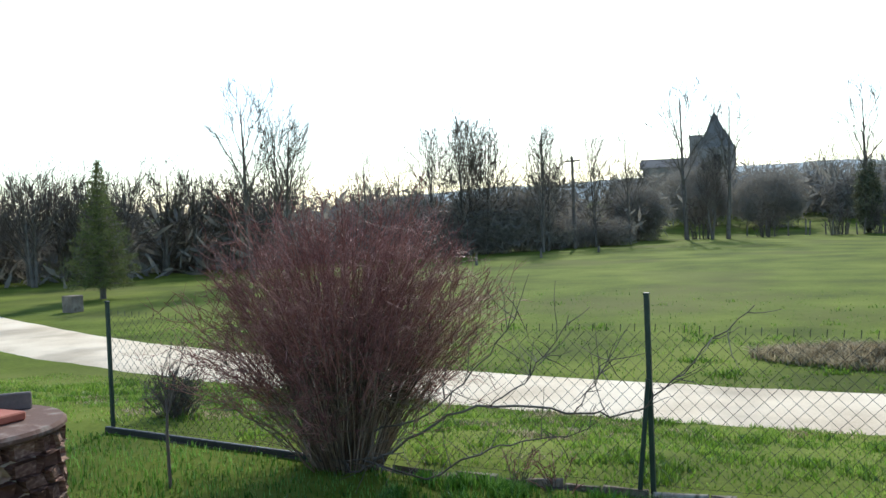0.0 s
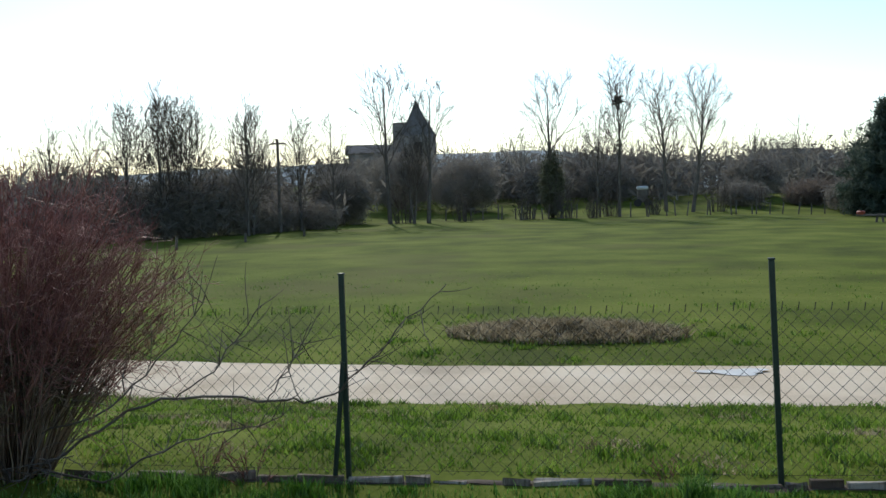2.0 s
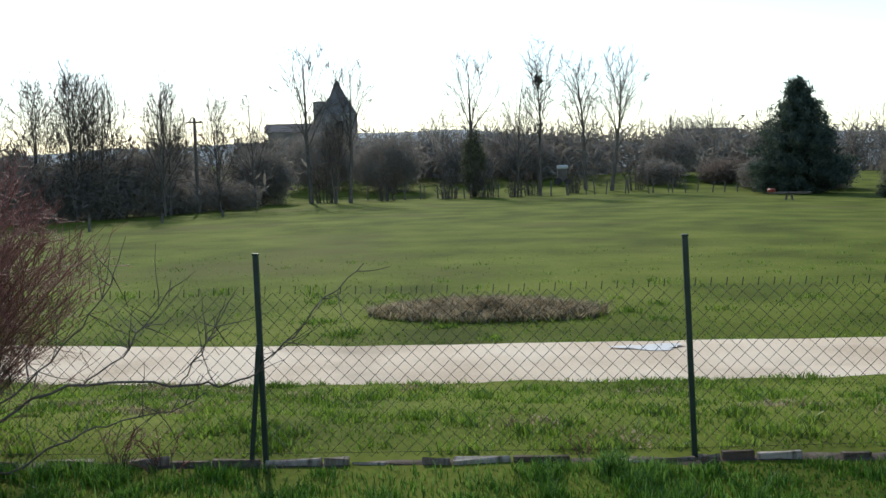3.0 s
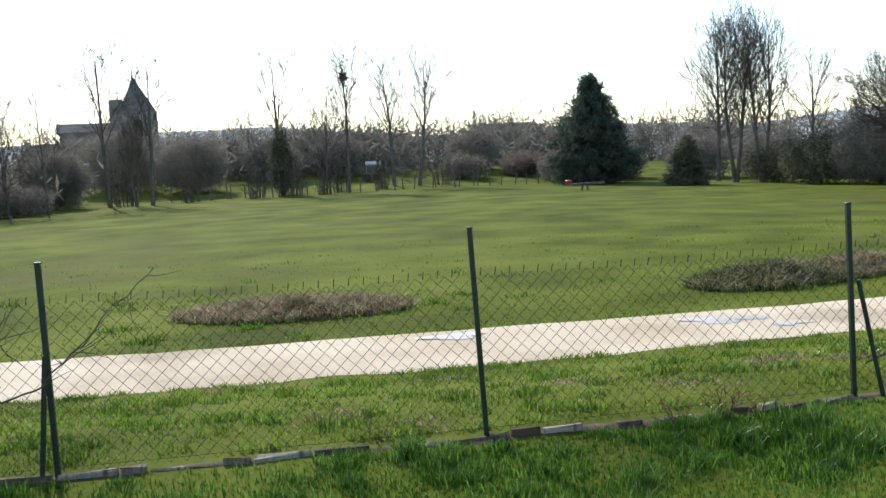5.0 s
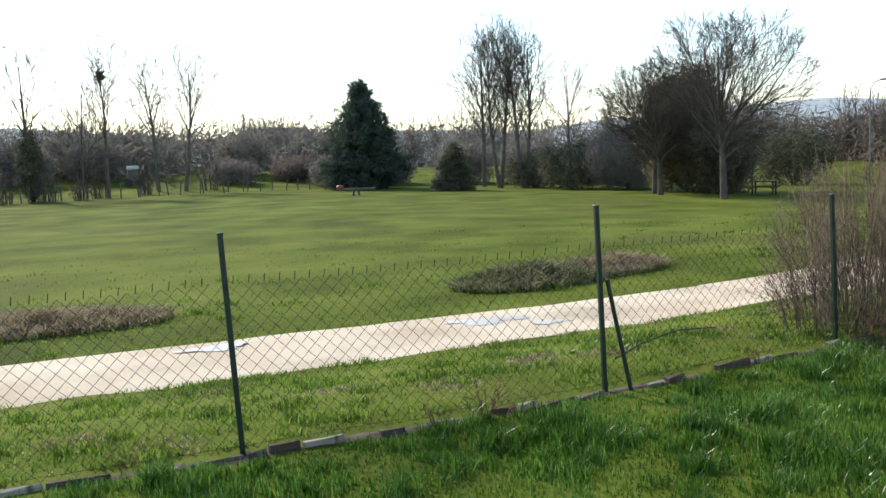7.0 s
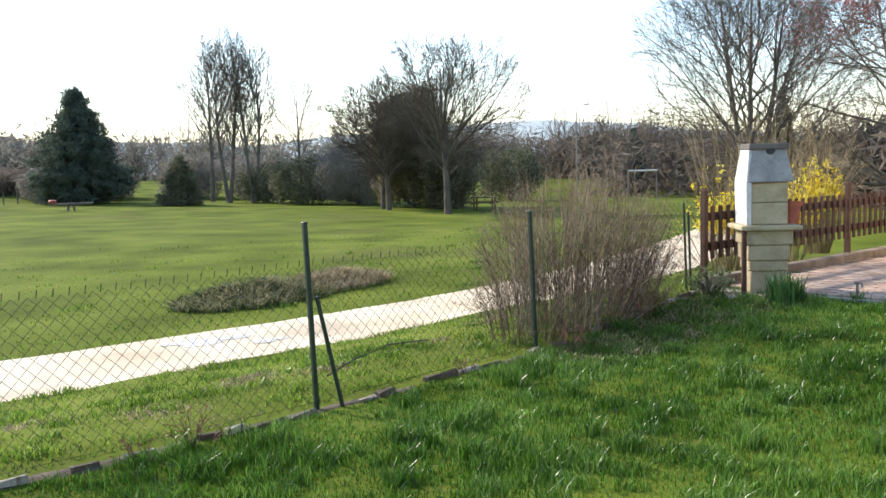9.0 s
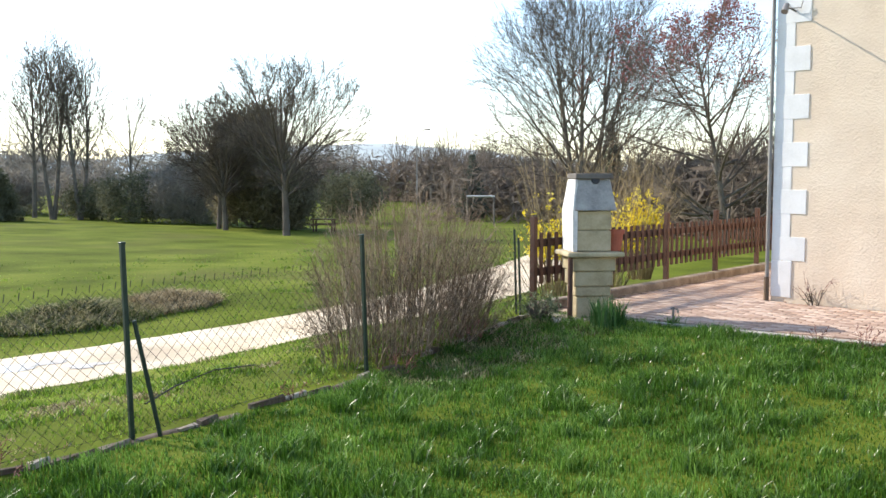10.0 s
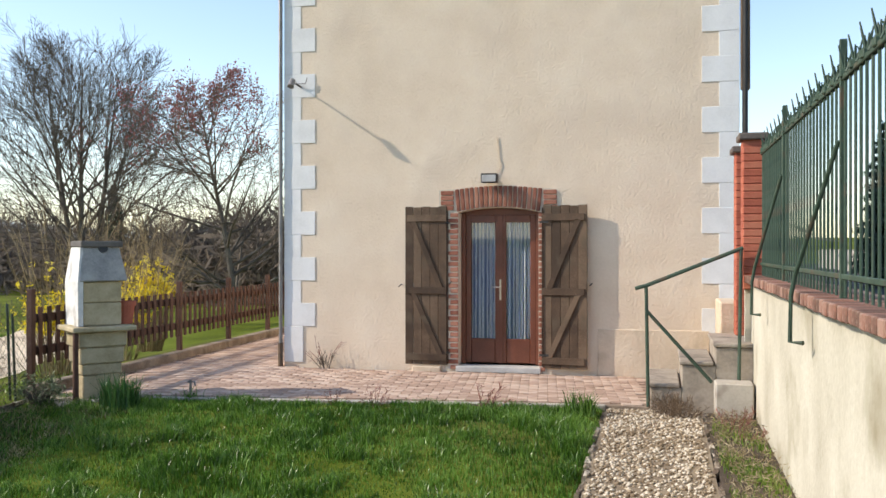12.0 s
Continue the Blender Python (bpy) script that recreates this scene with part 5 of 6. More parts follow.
slab(bm, [(HX0, -0.1), (DX0, -0.1), (DX0, DTOP), (DX0, HH), (HX0, HH)], 0, T)
slab(bm, [(DX1, -0.1), (HX1, -0.1), (HX1, HH), (DX1, HH), (DX1, DTOP)], 0, T)
slab(bm, [(DX0, HH), *[(x, arch_z(x)) for x in xs], (DX1, HH)], 0, T)
bmesh.ops.remove_doubles(bm, verts=bm.verts, dist=1e-4)
bmesh.ops.recalc_face_normals(bm, faces=bm.faces)
part("wall", bm, M_STUCCO, house, "cream rough rendered gable wall")
part("wall", boxed((HX0, T, -.1), (HX0 + .4, HD, HH)), M_STUCCO, house)
part("wall", boxed((HX1 - .4, T, -.1), (HX1, HD, HH)), M_STUCCO, house)
part("wall", boxed((HX0 + .4, HD - .4, -.1), (HX1 - .4, HD, HH)), M_STUCCO, house)
bm = bmesh.new()
v = [bm.verts.new(p) for p in ((HX0 - .35, -.25, HH), (HX1 + .35, -.25, HH), (HX1 + .35, HD + .25, HH), (HX0 - .35, HD + .25, HH), (0.04, -.25, HH + 2.6), (0.04, HD + .25, HH + 2.6))]
for q in ((0, 1, 4), (2, 3, 5), (1, 2, 5, 4), (3, 0, 4, 5), (3, 2, 1, 0)):
    bm.faces.new([v[k] for k in q])
part("roof", bm, M_SLATE, house)

# quoins: a white corner strip with long blocks
for side, x0 in ((1, HX0), (-1, HX1)):
    for k in range(10):
        z0 = 0.55 + k * 0.622
        for half, w in ((0, 0.44), (1, 0.235)):
            za = z0 + half * 0.317
            if side == -1 and za < .3:
                continue
            a, b = (x0 - .006, x0 + w) if side > 0 else (x0 - w, x0 + .006)
            part("quoin", boxed((a, -.007 - .003 * (half == 0), za), (b, .3, za + (.317 if half == 0 else .305)), .003), M_QUOIN, house)
part("quoin", boxed((HX0 - .006, -.014, .06), (HX0 + .27, .3, .548), .006), M_QUOIN, house)
part("plinth", boxed((DX1 + .75, -.014, -.05), (HX1 - .35, .02, .59), .008), M_PLINTH, house, "patched weathered plinth")
part("drainpipe", tubed([(HX0 - .05, -.03, .02), (HX0 - .05, -.03, 3), (HX0 - .05, -.03, HH)], .028, 8), M_PIPE, house)
part("pipe_shoe", tubed([(HX0 - .05, -.035, .0), (HX0 - .05, -.035, .32)], .036, 8), M_SHUTTER, house)
part("drainpipe", tubed([(HX1 + .07, -.01, 2.6), (HX1 + .07, -.01, HH)], .035, 8), M_BLACK, house)
part("side_shutter", boxed((HX1 + .02, -.02, 3.55), (HX1 + .13, .06, 6.2), .01), M_SHUTTER, house)

# brick surround of the door
surround = part("door_surround", boxed((DX0 - .13, -.006, .02), (DX0 - .002, .02, 2.1)), M_MORTAR, house, "red brick surround with pale joints")
for lo, hi in (((DX1 + .002, -.006, .02), (DX1 + .11, .02, 2.1)),):
    part("mortar_bed", boxed(lo, hi), M_MORTAR, surround)
brick_mesh = {}


def brick(w, h, at, mat, parent, turn=0.0, depth=.06, name="brick"):
    key = (round(w, 3), round(h, 3), round(depth, 3), mat.name)
    if key not in brick_mesh:
        b = boxed((-w / 2, -depth / 2, -h / 2), (w / 2, depth / 2, h / 2), min(.006, h / 6))
        me = bpy.data.meshes.new(name)
        b.to_mesh(me)
        b.free()
        me.materials.append(mat)
        brick_mesh[key] = me
    ob = new(name, brick_mesh[key])
    ob.parent = parent
    ob.matrix_basis = pose(*at, 0, turn, 0)
    return ob


for k in range(29):
    z = .055 + k * .071
    w = .13 if k % 2 else .105
    brick(w, .052, (DX0 - .004 - w / 2, .012, z), M_BRICK, surround)
    w = .1 if k % 2 else .08
    brick(w, .052, (DX1 + .004 + w / 2, .012, z), M_BRICK, surround)
bm = bmesh.new()
c = (DX0 + DX1) / 2
slab(bm, [(-.77, 2.1), (-.77, 2.37), (c, 2.43), (.77, 2.37), (.77, 2.1), *[(x, arch_z(x) + .003) for x in reversed(xs)]], -.005, .02)
bmesh.ops.recalc_face_normals(bm, faces=bm.faces)
part("mortar_bed", bm, M_MORTAR, surround)
for k in range(18):
    f = (k + .5) / 18
    x = -.55 + 1.13 * f
    q = (x - c) / .6
    za = arch_z(min(max(x, DX0), DX1)) + .006
    zb = 2.425 - .05 * q * q
    brick(.047, round((zb - za) - .012, 2), (x, .008, (za + zb) / 2), M_BRICK, surround, turn=q * 6)
for sx in (-1, 1):
    for j in range(4):
        brick(.17, .055, (c + sx * (.675), .008, 2.135 + j * .066), M_BRICK, surround)

# the glazed double door
door = part("door", boxed((DX0 + .002, .16, .09), (DX0 + .06, .24, DTOP + .01), .004), M_DOOR, house, "varnished brown double door with glazed leaves")
part("frame", boxed((DX1 - .06, .16, .09), (DX1 - .002, .24, DTOP + .01), .004), M_DOOR, door)
bm = bmesh.new()
slab(bm, [(DX0 + .06, DTOP - .03), (DX1 - .06, DTOP - .03), (DX1 - .06, DTOP + .01), *[(x, arch_z(x) - .004) for x in reversed(xs[1:-1])], (DX0 + .06, DTOP + .01)], .16, .24)
bmesh.ops.recalc_face_normals(bm, faces=bm.faces)
part("frame", bm, M_DOOR, door)
for a, b in ((DX0 + .062, c - .002), (c + .002, DX1 - .062)):
    part("stile", boxed((a, .18, .1), (a + .07, .225, DTOP - .03), .006), M_DOOR, door)
    part("stile", boxed((b - .07, .18, .1), (b, .225, DTOP - .03), .006), M_DOOR, door)
    part("rail", boxed((a + .07, .18, DTOP - .13), (b - .07, .225, DTOP - .03), .006), M_DOOR, door)
    part("panel", boxed((a + .07, .19, .1), (b - .07, .22, .42), .01), M_DOOR, door)
    g = part("pane", boxed((a + .07, .2, .42), (b - .07, .206, DTOP - .13)), M_GLASS, door, "clear glass pane")
    g.visible_shadow = False
    bm = bmesh.new()
    n = 60
    rows = [[bm.verts.new((a + .06 + (b - a - .12) * i / n, .262 + .04 * math.sin(i * .95) + .012 * math.sin(i * .37 + z), z)) for i in range(n + 1)] for z in (.36, .8, 1.3, DTOP - .08)]
    for r0, r1 in zip(rows, rows[1:]):
        for i in range(n):
            bm.faces.new((r0[i], r0[i + 1], r1[i + 1], r1[i]))
    part("curtain", bm, M_CURTAIN, door, "white and blue lace curtain", True)
part("astragal", boxed((c - .035, .165, .1), (c + .035, .182, DTOP - .03), .006), M_DOOR, door)
part("handle_plate", boxed((c - .012, .155, .93), (c + .012, .166, 1.2), .003), M_BRASS, door)
part("handle", tubed([(c, .16, 1.1), (c, .11, 1.1), (c - .11, .11, 1.1)], .009, 8), M_BRASS, door)
# added solid block, coloured dark to give the unlit room behind the curtains
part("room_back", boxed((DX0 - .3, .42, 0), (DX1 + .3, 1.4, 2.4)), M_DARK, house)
part("door_sill", boxed((DX0 - .03, -.06, .0), (DX1 + .03, .2, .075), .008), M_SILL, house, "white painted stone door sill")
lampb = part("floodlight", boxed((-.18, -.2, 2.45), (.03, -.06, 2.57), .012), M_BLACK, house, "small black floodlight over the door")
part("lens", boxed((-.165, -.206, 2.46), (.015, -.199, 2.55), .004), M_SILL, lampb, "pale glass front")
part("bracket", tubed([(-.075, -.07, 2.5), (-.075, .01, 2.58)], .012, 6), M_BLACK, lampb)
part("wire", tubed([(-.03, -.012, 2.52), (.05, -.012, 2.68), (.02, -.012, 2.78), (.0, -.012, 3.05)], .006, 5), M_PLINTH, house)


def shutter(hinge_x, side, swing_deg):
    """Ledged and braced boards; local x runs from the hinge to the free edge."""
    sh = part("shutter", boxed((.0, -.034, .06), (.012, -.006, 2.1), .002), M_SHUTTER, house, "brown boarded shutter, folded open")
    sh.matrix_basis = pose(hinge_x, -.022, .03, 0, 0, swing_deg if side > 0 else 180 - swing_deg)
    s = 1 if side > 0 else -1
    w = .585
    for k in range(5):
        a = .013 + (w - .013) * k / 5
        b = boxed((a + .002, -.016, .05), (a + (w - .013) / 5 - .002, .012, 2.13 - .01 * (k % 2)), .003)
        part("board", b, M_SHUTTER, sh)
    yf = (-.038, -.016) if s > 0 else (.012, .034)
    for z in (.1, .98, 1.93):
        part("ledge", boxed((.01, yf[0], z), (w - .03, yf[1], z + .09), .004), M_SHUTTER, sh)
    for z0, z1 in ((.19, .98), (1.07, 1.93)):
        p, q = Vector((.1, 0, z0)), Vector((w - .12, 0, z1))
        d = q - p
        ang = math.degrees(math.atan2(d.z, d.x))
        b = boxed((-.02, yf[0], -.035), (d.length + .02, yf[1] - .001, .035), .003)
        bmesh.ops.transform(b, matrix=pose(p.x, 0, p.z, 0, -ang, 0), verts=b.verts)
        part("diagonal", b, M_SHUTTER, sh)
    for z in (.2, 1.9):
        part("hinge", boxed((-.03, yf[0] - .004, z), (.09, yf[0], z + .03), .001), M_BLACK, sh)
    return sh


shutter(DX0 - .14, -1, 3)
shutter(DX1 + .05, 1, -8)
for x, z in ((-1.28, 1.13), (1.22, 1.16), (-.6, 1.17)):
    part("shutter_catch", tubed([(x, .0, z), (x, -.05, z), (x - .03, -.06, z - .03)], .008, 6), M_BLACK, house)
part("step_block", boxed((-1.12, -.08, -.02), (-.74, -.004, .06), .01), M_PLINTH, house)
arm = part("wall_spotlight", tubed([(-2.7, 0, 3.8), (-2.69, -.2, 3.81), (-2.68, -.38, 3.8)], .011, 6), M_BLACK, house, "small spotlight on a thin wall arm")
part("lamp_head", tubed([(-2.68, -.36, 3.84), (-2.68, -.43, 3.74)], .035, 10, .045), M_PIPE, arm)
part("hook", tubed([(-2.8, -.01, 3.9), (-2.74, -.05, 3.84), (-2.62, -.05, 3.84), (-2.6, -.05, 3.92)], .008, 6), M_PIPE, house)
rose = twig_bush("wall_rose", R(101), 0.38, 0.2, 9, "small bare rose bush at the foot of the wall", (M_TWIG, M_REDTWIG), (0.06, 0.03), 0.8, 4, r=0.006)
put(rose, -2.3, -0.13, z=PZ)
again(rose, -2.62, -.12, 80, .7)
bpy.data.objects[rose.name].location.z = PZ

# ---------- terrace ----------
FRONT = [(-4.5, -2.88), (-3.59, -2.77), (1.5, -2.16), (1.96, -2.2)]


def front_y(x):
    return float(np.interp(x, [p[0] for p in FRONT], [p[1] for p in FRONT]))


bm = bmesh.new()
poly = [(-4.62, -2.9), (-3.59, -2.77), (1.5, -2.16), (2.0, -2.2), (2.0, -.002), (HX0 - .02, -.002), (HX0 - .02, 11), (-5.1, 11)]
a = [bm.verts.new((x, y, PZ - .016)) for x, y in poly]
b = [bm.verts.new((x, y, PZ - .25)) for x, y in poly]
bm.faces.new(a)
for k in range(len(poly)):
    bm.faces.new((a[k], b[k], b[(k + 1) % len(poly)], a[(k + 1) % len(poly)]))
bmesh.ops.recalc_face_normals(bm, faces=bm.faces)
terrace = tagged(part("terrace", bm, M_SAND), "terrace of rose coloured brick pavers", "paving", kind="structure")
part("terrace_edge", boxed((0, -.05, -.14), (5.13, .02, -.005), .01, pose(-3.59, -2.77, PZ, 0, 0, math.degrees(math.atan2(.61, 5.09)))), M_CONCRETE, terrace, "dark concrete front edge")

# kerb under the picket fence
kerb = tagged(part("kerb", boxed((-.08, 0, -.35), (.08, 14.2, .105), .015, pose(-4.66, -3.0, PZ, 0, 0, 2.4)), M_KERB), "weathered concrete kerb under the picket fence, browned for shade", "kerb", kind="structure")

pick = thing("picket_fence", (-4.7, -2.95, PZ + .1), "brown stained wooden picket fence on a kerb", "fence", rz=2.6)
BAY = 1.78
for k in range(8):
    part("post", boxed((-.036, k * BAY - .036, -.02), (.036, k * BAY + .036, 1.02 if k else 1.06), .006), M_FENCEWOOD, pick)
picket = boxed((-.012, -.035, .22), (.012, .035, .86), .006)
pm = bpy.data.meshes.new("picket")
picket.to_mesh(pm)
picket.free()
pm.materials.append(M_FENCEWOOD)
for k in range(7):
    for z in (.32, .68):
        part("rail", boxed((-.022, k * BAY + .046, z), (.012, (k + 1) * BAY - .046, z + .1), .005), M_FENCEWOOD, pick)
    for j in range(10):
        ob = new("picket", pm)
        ob.parent = pick
        ob.location = (.026, k * BAY + .13 + j * (BAY - .26) / 9, .0)

# ---------- stone barbecue ----------
bbq = thing("barbecue", (-3.99, -2.8, PZ - .02), "beige cast stone barbecue with chipped white hood", "barbecue", rz=50)
for z0, z1, w, d in ((0, .26, .4, .4), (.265, .38, .43, .43), (.385, .56, .47, .46), (.565, .73, .52, .5)):
    part("base_block", boxed((-w / 2, -d / 2, z0), (w / 2, d / 2, z1), .012), M_BBQ, bbq)
part("shelf", boxed((-.34, -.34, .735), (.34, .3, .79), .012), M_BBQ, bbq)
part("shelf_support", boxed((-.32, -.3, 0), (-.27, -.24, .73), .01), M_FENCEWOOD, bbq)
for z0, z1 in ((.795, 1.04), (1.045, 1.27)):
    part("firebox_block", boxed((-.2, -.21, z0), (.21, .21, z1), .01), M_BBQ, bbq)
bm = bmesh.new()
v = [bm.verts.new(p) for p in ((-.258, -.235, .795), (-.205, -.235, .795), (-.205, .235, .795), (-.258, .235, .795), (-.268, -.255, 1.27), (-.21, -.255, 1.27), (-.21, .24, 1.27), (-.268, .24, 1.27), (-.218, -.175, 1.64), (-.19, -.175, 1.64), (-.19, .175, 1.64), (-.218, .175, 1.64))]
for q in ((3, 2, 1, 0), (0, 1, 5, 4), (1, 2, 6, 5), (2, 3, 7, 6), (3, 0, 4, 7), (4, 5, 9, 8), (5, 6, 10, 9), (6, 7, 11, 10), (7, 4, 8, 11), (8, 9, 10, 11)):
    bm.faces.new([v[k] for k in q])
part("side_slab", bm, M_HOOD, bbq, "chipped whitewashed side, sunlit white put into its colour")
bm = bmesh.new()
v = [bm.verts.new(p) for p in ((-.25, -.27, 1.275), (.26, -.27, 1.275), (.26, .24, 1.275), (-.25, .24, 1.275), (-.2, -.17, 1.64), (.2, -.17, 1.64), (.2, .17, 1.64), (-.2, .17, 1.64))]
for q in ((0, 1, 5, 4), (1, 2, 6, 5), (2, 3, 7, 6), (3, 0, 4, 7), (4, 5, 6, 7), (3, 2, 1, 0)):
    bm.faces.new([v[k] for k in q])
bmesh.ops.bevel(bm, geom=bm.edges[:], offset=.01, segments=1, affect="EDGES")
part("hood", bm, M_HOODSHADE, bbq, "tapering hood, its shade put in as grey")
part("cap", boxed((-.22, -.2, 1.645), (.23, .2, 1.71), .01), M_SOOT, bbq)
# no opening cut: a black disc paints the dark inside the vent
part("vent_hole", lathe([(.05, 0), (.05, .02)], 14), M_BLACK, bbq).matrix_basis = pose(.02, -.172, 1.63, 76, 0, 0)
part("foot_slab", boxed((-.5, -.4, -.06), (.36, .3, .012), .012), M_CONCRETE, bbq)
pot = part("flower_pot", lathe([(.085, 0), (.11, .2), (.125, .2), (.125, .25), (.105, .25), (.1, .18)], 18), M_TERRA)
pot.matrix_world = pose(-3.78, -2.58, PZ + .771)
tagged(pot, "red terracotta pot on the barbecue shelf", "pot")

daff = thing("daffodil_clump", (-3.38, -3.3, 0), "dense clump of dark green daffodil leaves", "plant")
r = R(111)
n = 380
q, t = r.random(n) ** .6 * .2, r.random(n) * 6.283
v, f = blades(r, q * np.cos(t), q * np.sin(t), .29 + 0 * q, .6, .007, -.02 + 0 * q)
link("leaf_mass", mesh_np("leaf_mass", v, f), M_LEAF, daff)["kind"] = "stuff"
daff.location.z = gz(-3.38, -3.3)
ivy = leafy_bush("ivy_clump", R(112), .6, .35, "pale variegated ivy clump at the fence end", M_IVY, 160, .03, 6)
put(ivy, -4.3, -3.35)
tap = thing("garden_tap", (-2.95, -2.62, PZ), "small grey standpipe at the terrace edge", "tap")
part("pipe", tubed([(0, 0, -.1), (0, 0, .17)], .014, 8), M_PIPE, tap)
part("spout", tubed([(-.03, 0, .15), (.05, 0, .15), (.06, 0, .11)], .014, 8), M_PIPE, tap)

corner = thing("grass_clump", (1.28, -2.62, 0), "tall bright grass clump at the lawn corner", "grass clump")
r = R(113)
n = 260
q, t = r.random(n) ** .6 * .17, r.random(n) * 6.283
v, f = blades(r, q * np.cos(t), q * np.sin(t), .2 + 0 * q, .7, .005, -.02 + 0 * q)
link("leaf_mass", mesh_np("leaf_mass", v, f), M_LAWN, corner)["kind"] = "stuff"
corner.location.z = gz(1.28, -2.62)

# ---------- gravel path, steps and handrail ----------
bm = boxed((1.52, -13.5, -.2), (2.46, -2.22, 0), 0.0)
path = tagged(part("gravel_path", bm, M_PATH), "narrow path of pale pebbles", "path", kind="structure")
path.location.z = .16
for v in path.data.vertices:
    v.co.z += (gz(-1, v.co.y) - .2) if v.co.y < -6 else 0
r = R(121)
n = 5200
px, py = r.uniform(1.55, 2.43, n), -2.25 - 6.0 * r.random(n) ** 1.2
pzz = .16 + np.interp(py, [-13.5, -2.22], [gz(-1, -13.5) - .2, 0])
k = np.array([[1, 0, 0], [0, 1, 0], [-1, 0, 0], [0, -1, 0], [0, 0, .6], [0, 0, -.6]])
size = 0.011 + .02 * r.random(n) ** 2
rot = r.random(n) * 6.283
sc = np.stack([size, size * (.55 + .4 * r.random(n)), size], -1)
loc = k[None] * sc[:, None, :]
c, s = np.cos(rot)[:, None], np.sin(rot)[:, None]
vv = np.stack([loc[..., 0] * c - loc[..., 1] * s + px[:, None], loc[..., 0] * s + loc[..., 1] * c + py[:, None], loc[..., 2] + pzz[:, None] + .006], -1).reshape(-1, 3)
ff = (np.arange(n)[:, None, None] * 6 + np.array([[0, 1, 4], [1, 2, 4], [2, 3, 4], [3, 0, 4], [1, 0, 5], [2, 1, 5], [3, 2, 5], [0, 3, 5]])[None]).reshape(-1, 3)
tagged(link("pebbles", mesh_np("pebbles", vv, ff), M_PEBBLE), "loose pale pebbles of the path", "gravel", kind="stuff")

border = thing("path_border", (0, 0, 0), "row of small mossy bricks bordering the path", "edging")
for x in (1.5, 2.48):
    y = -2.4
    while y > -11:
        ob = new("edging_stone", stone_meshes[int(r.integers(6))])
        ob.parent = border
        ob.matrix_world = pose(x + r.normal(0, .012), y - .07, .13 + (np.interp(y, [-13.5, -2.22], [gz(-1, -13.5) - .2, 0])) + r.normal(0, .012), r.normal(0, 4), r.normal(0, 5), 90 + r.normal(0, 5)) @ Matrix.Diagonal((.13, .9, 1.0, 1))
        y -= .15
n = 16000
gxx, gyy = r.uniform(2.52, 2.93, n), -2.6 - 7 * r.random(n)
ok = r.random(n) < np.clip((-gyy - 2.6) / 3, .1, .6) * (.5 + .5 * np.sin(gyy * 5 + gxx * 9))
gxx, gyy = gxx[ok], gyy[ok]
v, f = blades(r, gxx, gyy, .06 + 0 * gxx, .9, .005, np.interp(gyy, [-13.5, -2.3], [.17 + gz(-1, -13.5) - .2, .17]) - .01)
tagged(link("bed_grass", mesh_np("bed_grass", v, f), M_BLADE), "sparse weeds in the bed below the wall", "grass", kind="stuff")
v, f = flecks(r, np.column_stack([r.uniform(2.52, 2.93, 900), -2.5 - 6 * r.random(900) ** 1.4, .17 + .05 * r.random(900)]), .028, 3, .03, .12)
tagged(link("dead_leaves", mesh_np("dead_leaves", v, f), M_DRY), "dead brown stalks below the wall", "leaf litter", kind="stuff")
bed = tagged(part("soil_bed", boxed((2.49, -13.5, -.3), (2.96, -2.3, .17), 0), M_SOIL), "bare soil bed below the wall", "soil", kind="structure")
for v in bed.data.vertices:
    v.co.z += (gz(-1, v.co.y) - .2) if v.co.y < -6 else 0

stairs = thing("stone_steps", (0, 0, PZ), "three worn concrete steps up to a gate", "steps")
for x0, x1, z in ((1.96, 2.27, .235), (2.27, 2.6, .47), (2.6, 3.3, .655)):
    part("step", boxed((x0, -2.2, -.1), (x1 + .003, -1.0, z - .04), .01), M_STEP, stairs)
    part("tread", boxed((x0 - .02, -2.22, z - .038), (x1 - .021, -1.0, z), .008), M_STEP, stairs)
part("landing_block", boxed((2.58, -2.52, -.1), (2.94, -2.225, .3), .015), M_CONCRETE, stairs)
part("side_wall", boxed((2.72, -.95, -.1), (3.3, -.04, 1.0), .015), M_PLINTH, stairs)
rail = thing("handrail", (0, 0, PZ), "dark green tubular iron handrail beside the steps", "handrail")
part("post", tubed([(1.94, -2.26, 0), (1.92, -2.26, 1.23)], .018, 10), M_RAILGREEN, rail)
part("post", tubed([(2.82, -2.26, .3), (2.84, -2.26, 1.61)], .018, 10), M_RAILGREEN, rail)
part("top_rail", tubed([(1.81, -2.26, 1.2), (1.93, -2.26, 1.235), (2.86, -2.26, 1.615)], .02, 10), M_RAILGREEN, rail)
part("lower_rail", tubed([(1.93, -2.26, .97), (2.56, -2.26, .27)], .018, 10), M_RAILGREEN, rail)

# ---------- retaining wall, pillars and iron railing ----------
wall = tagged(part("wall_east", boxed((2.96, -15, -.4), (3.34, -2.02, 1.46), .0), M_WALL), "stained cream plastered retaining wall", "wall", kind="structure")
r = R(131)
y = -2.06
while y > -11.2:
    w = .105 + .01 * r.random()
    ob = brick(.44, .075, (3.13 + r.normal(0, .006), y - w / 2, 1.502 + r.normal(0, .004)), M_CAPBRICK, wall, depth=.1, name="cap_brick")
    ob.matrix_basis = pose(3.1 + r.normal(0, .004), y - w / 2, 1.502 + r.normal(0, .002), r.normal(0, .6), r.normal(0, .5), r.normal(0, .6))
    y -= .104


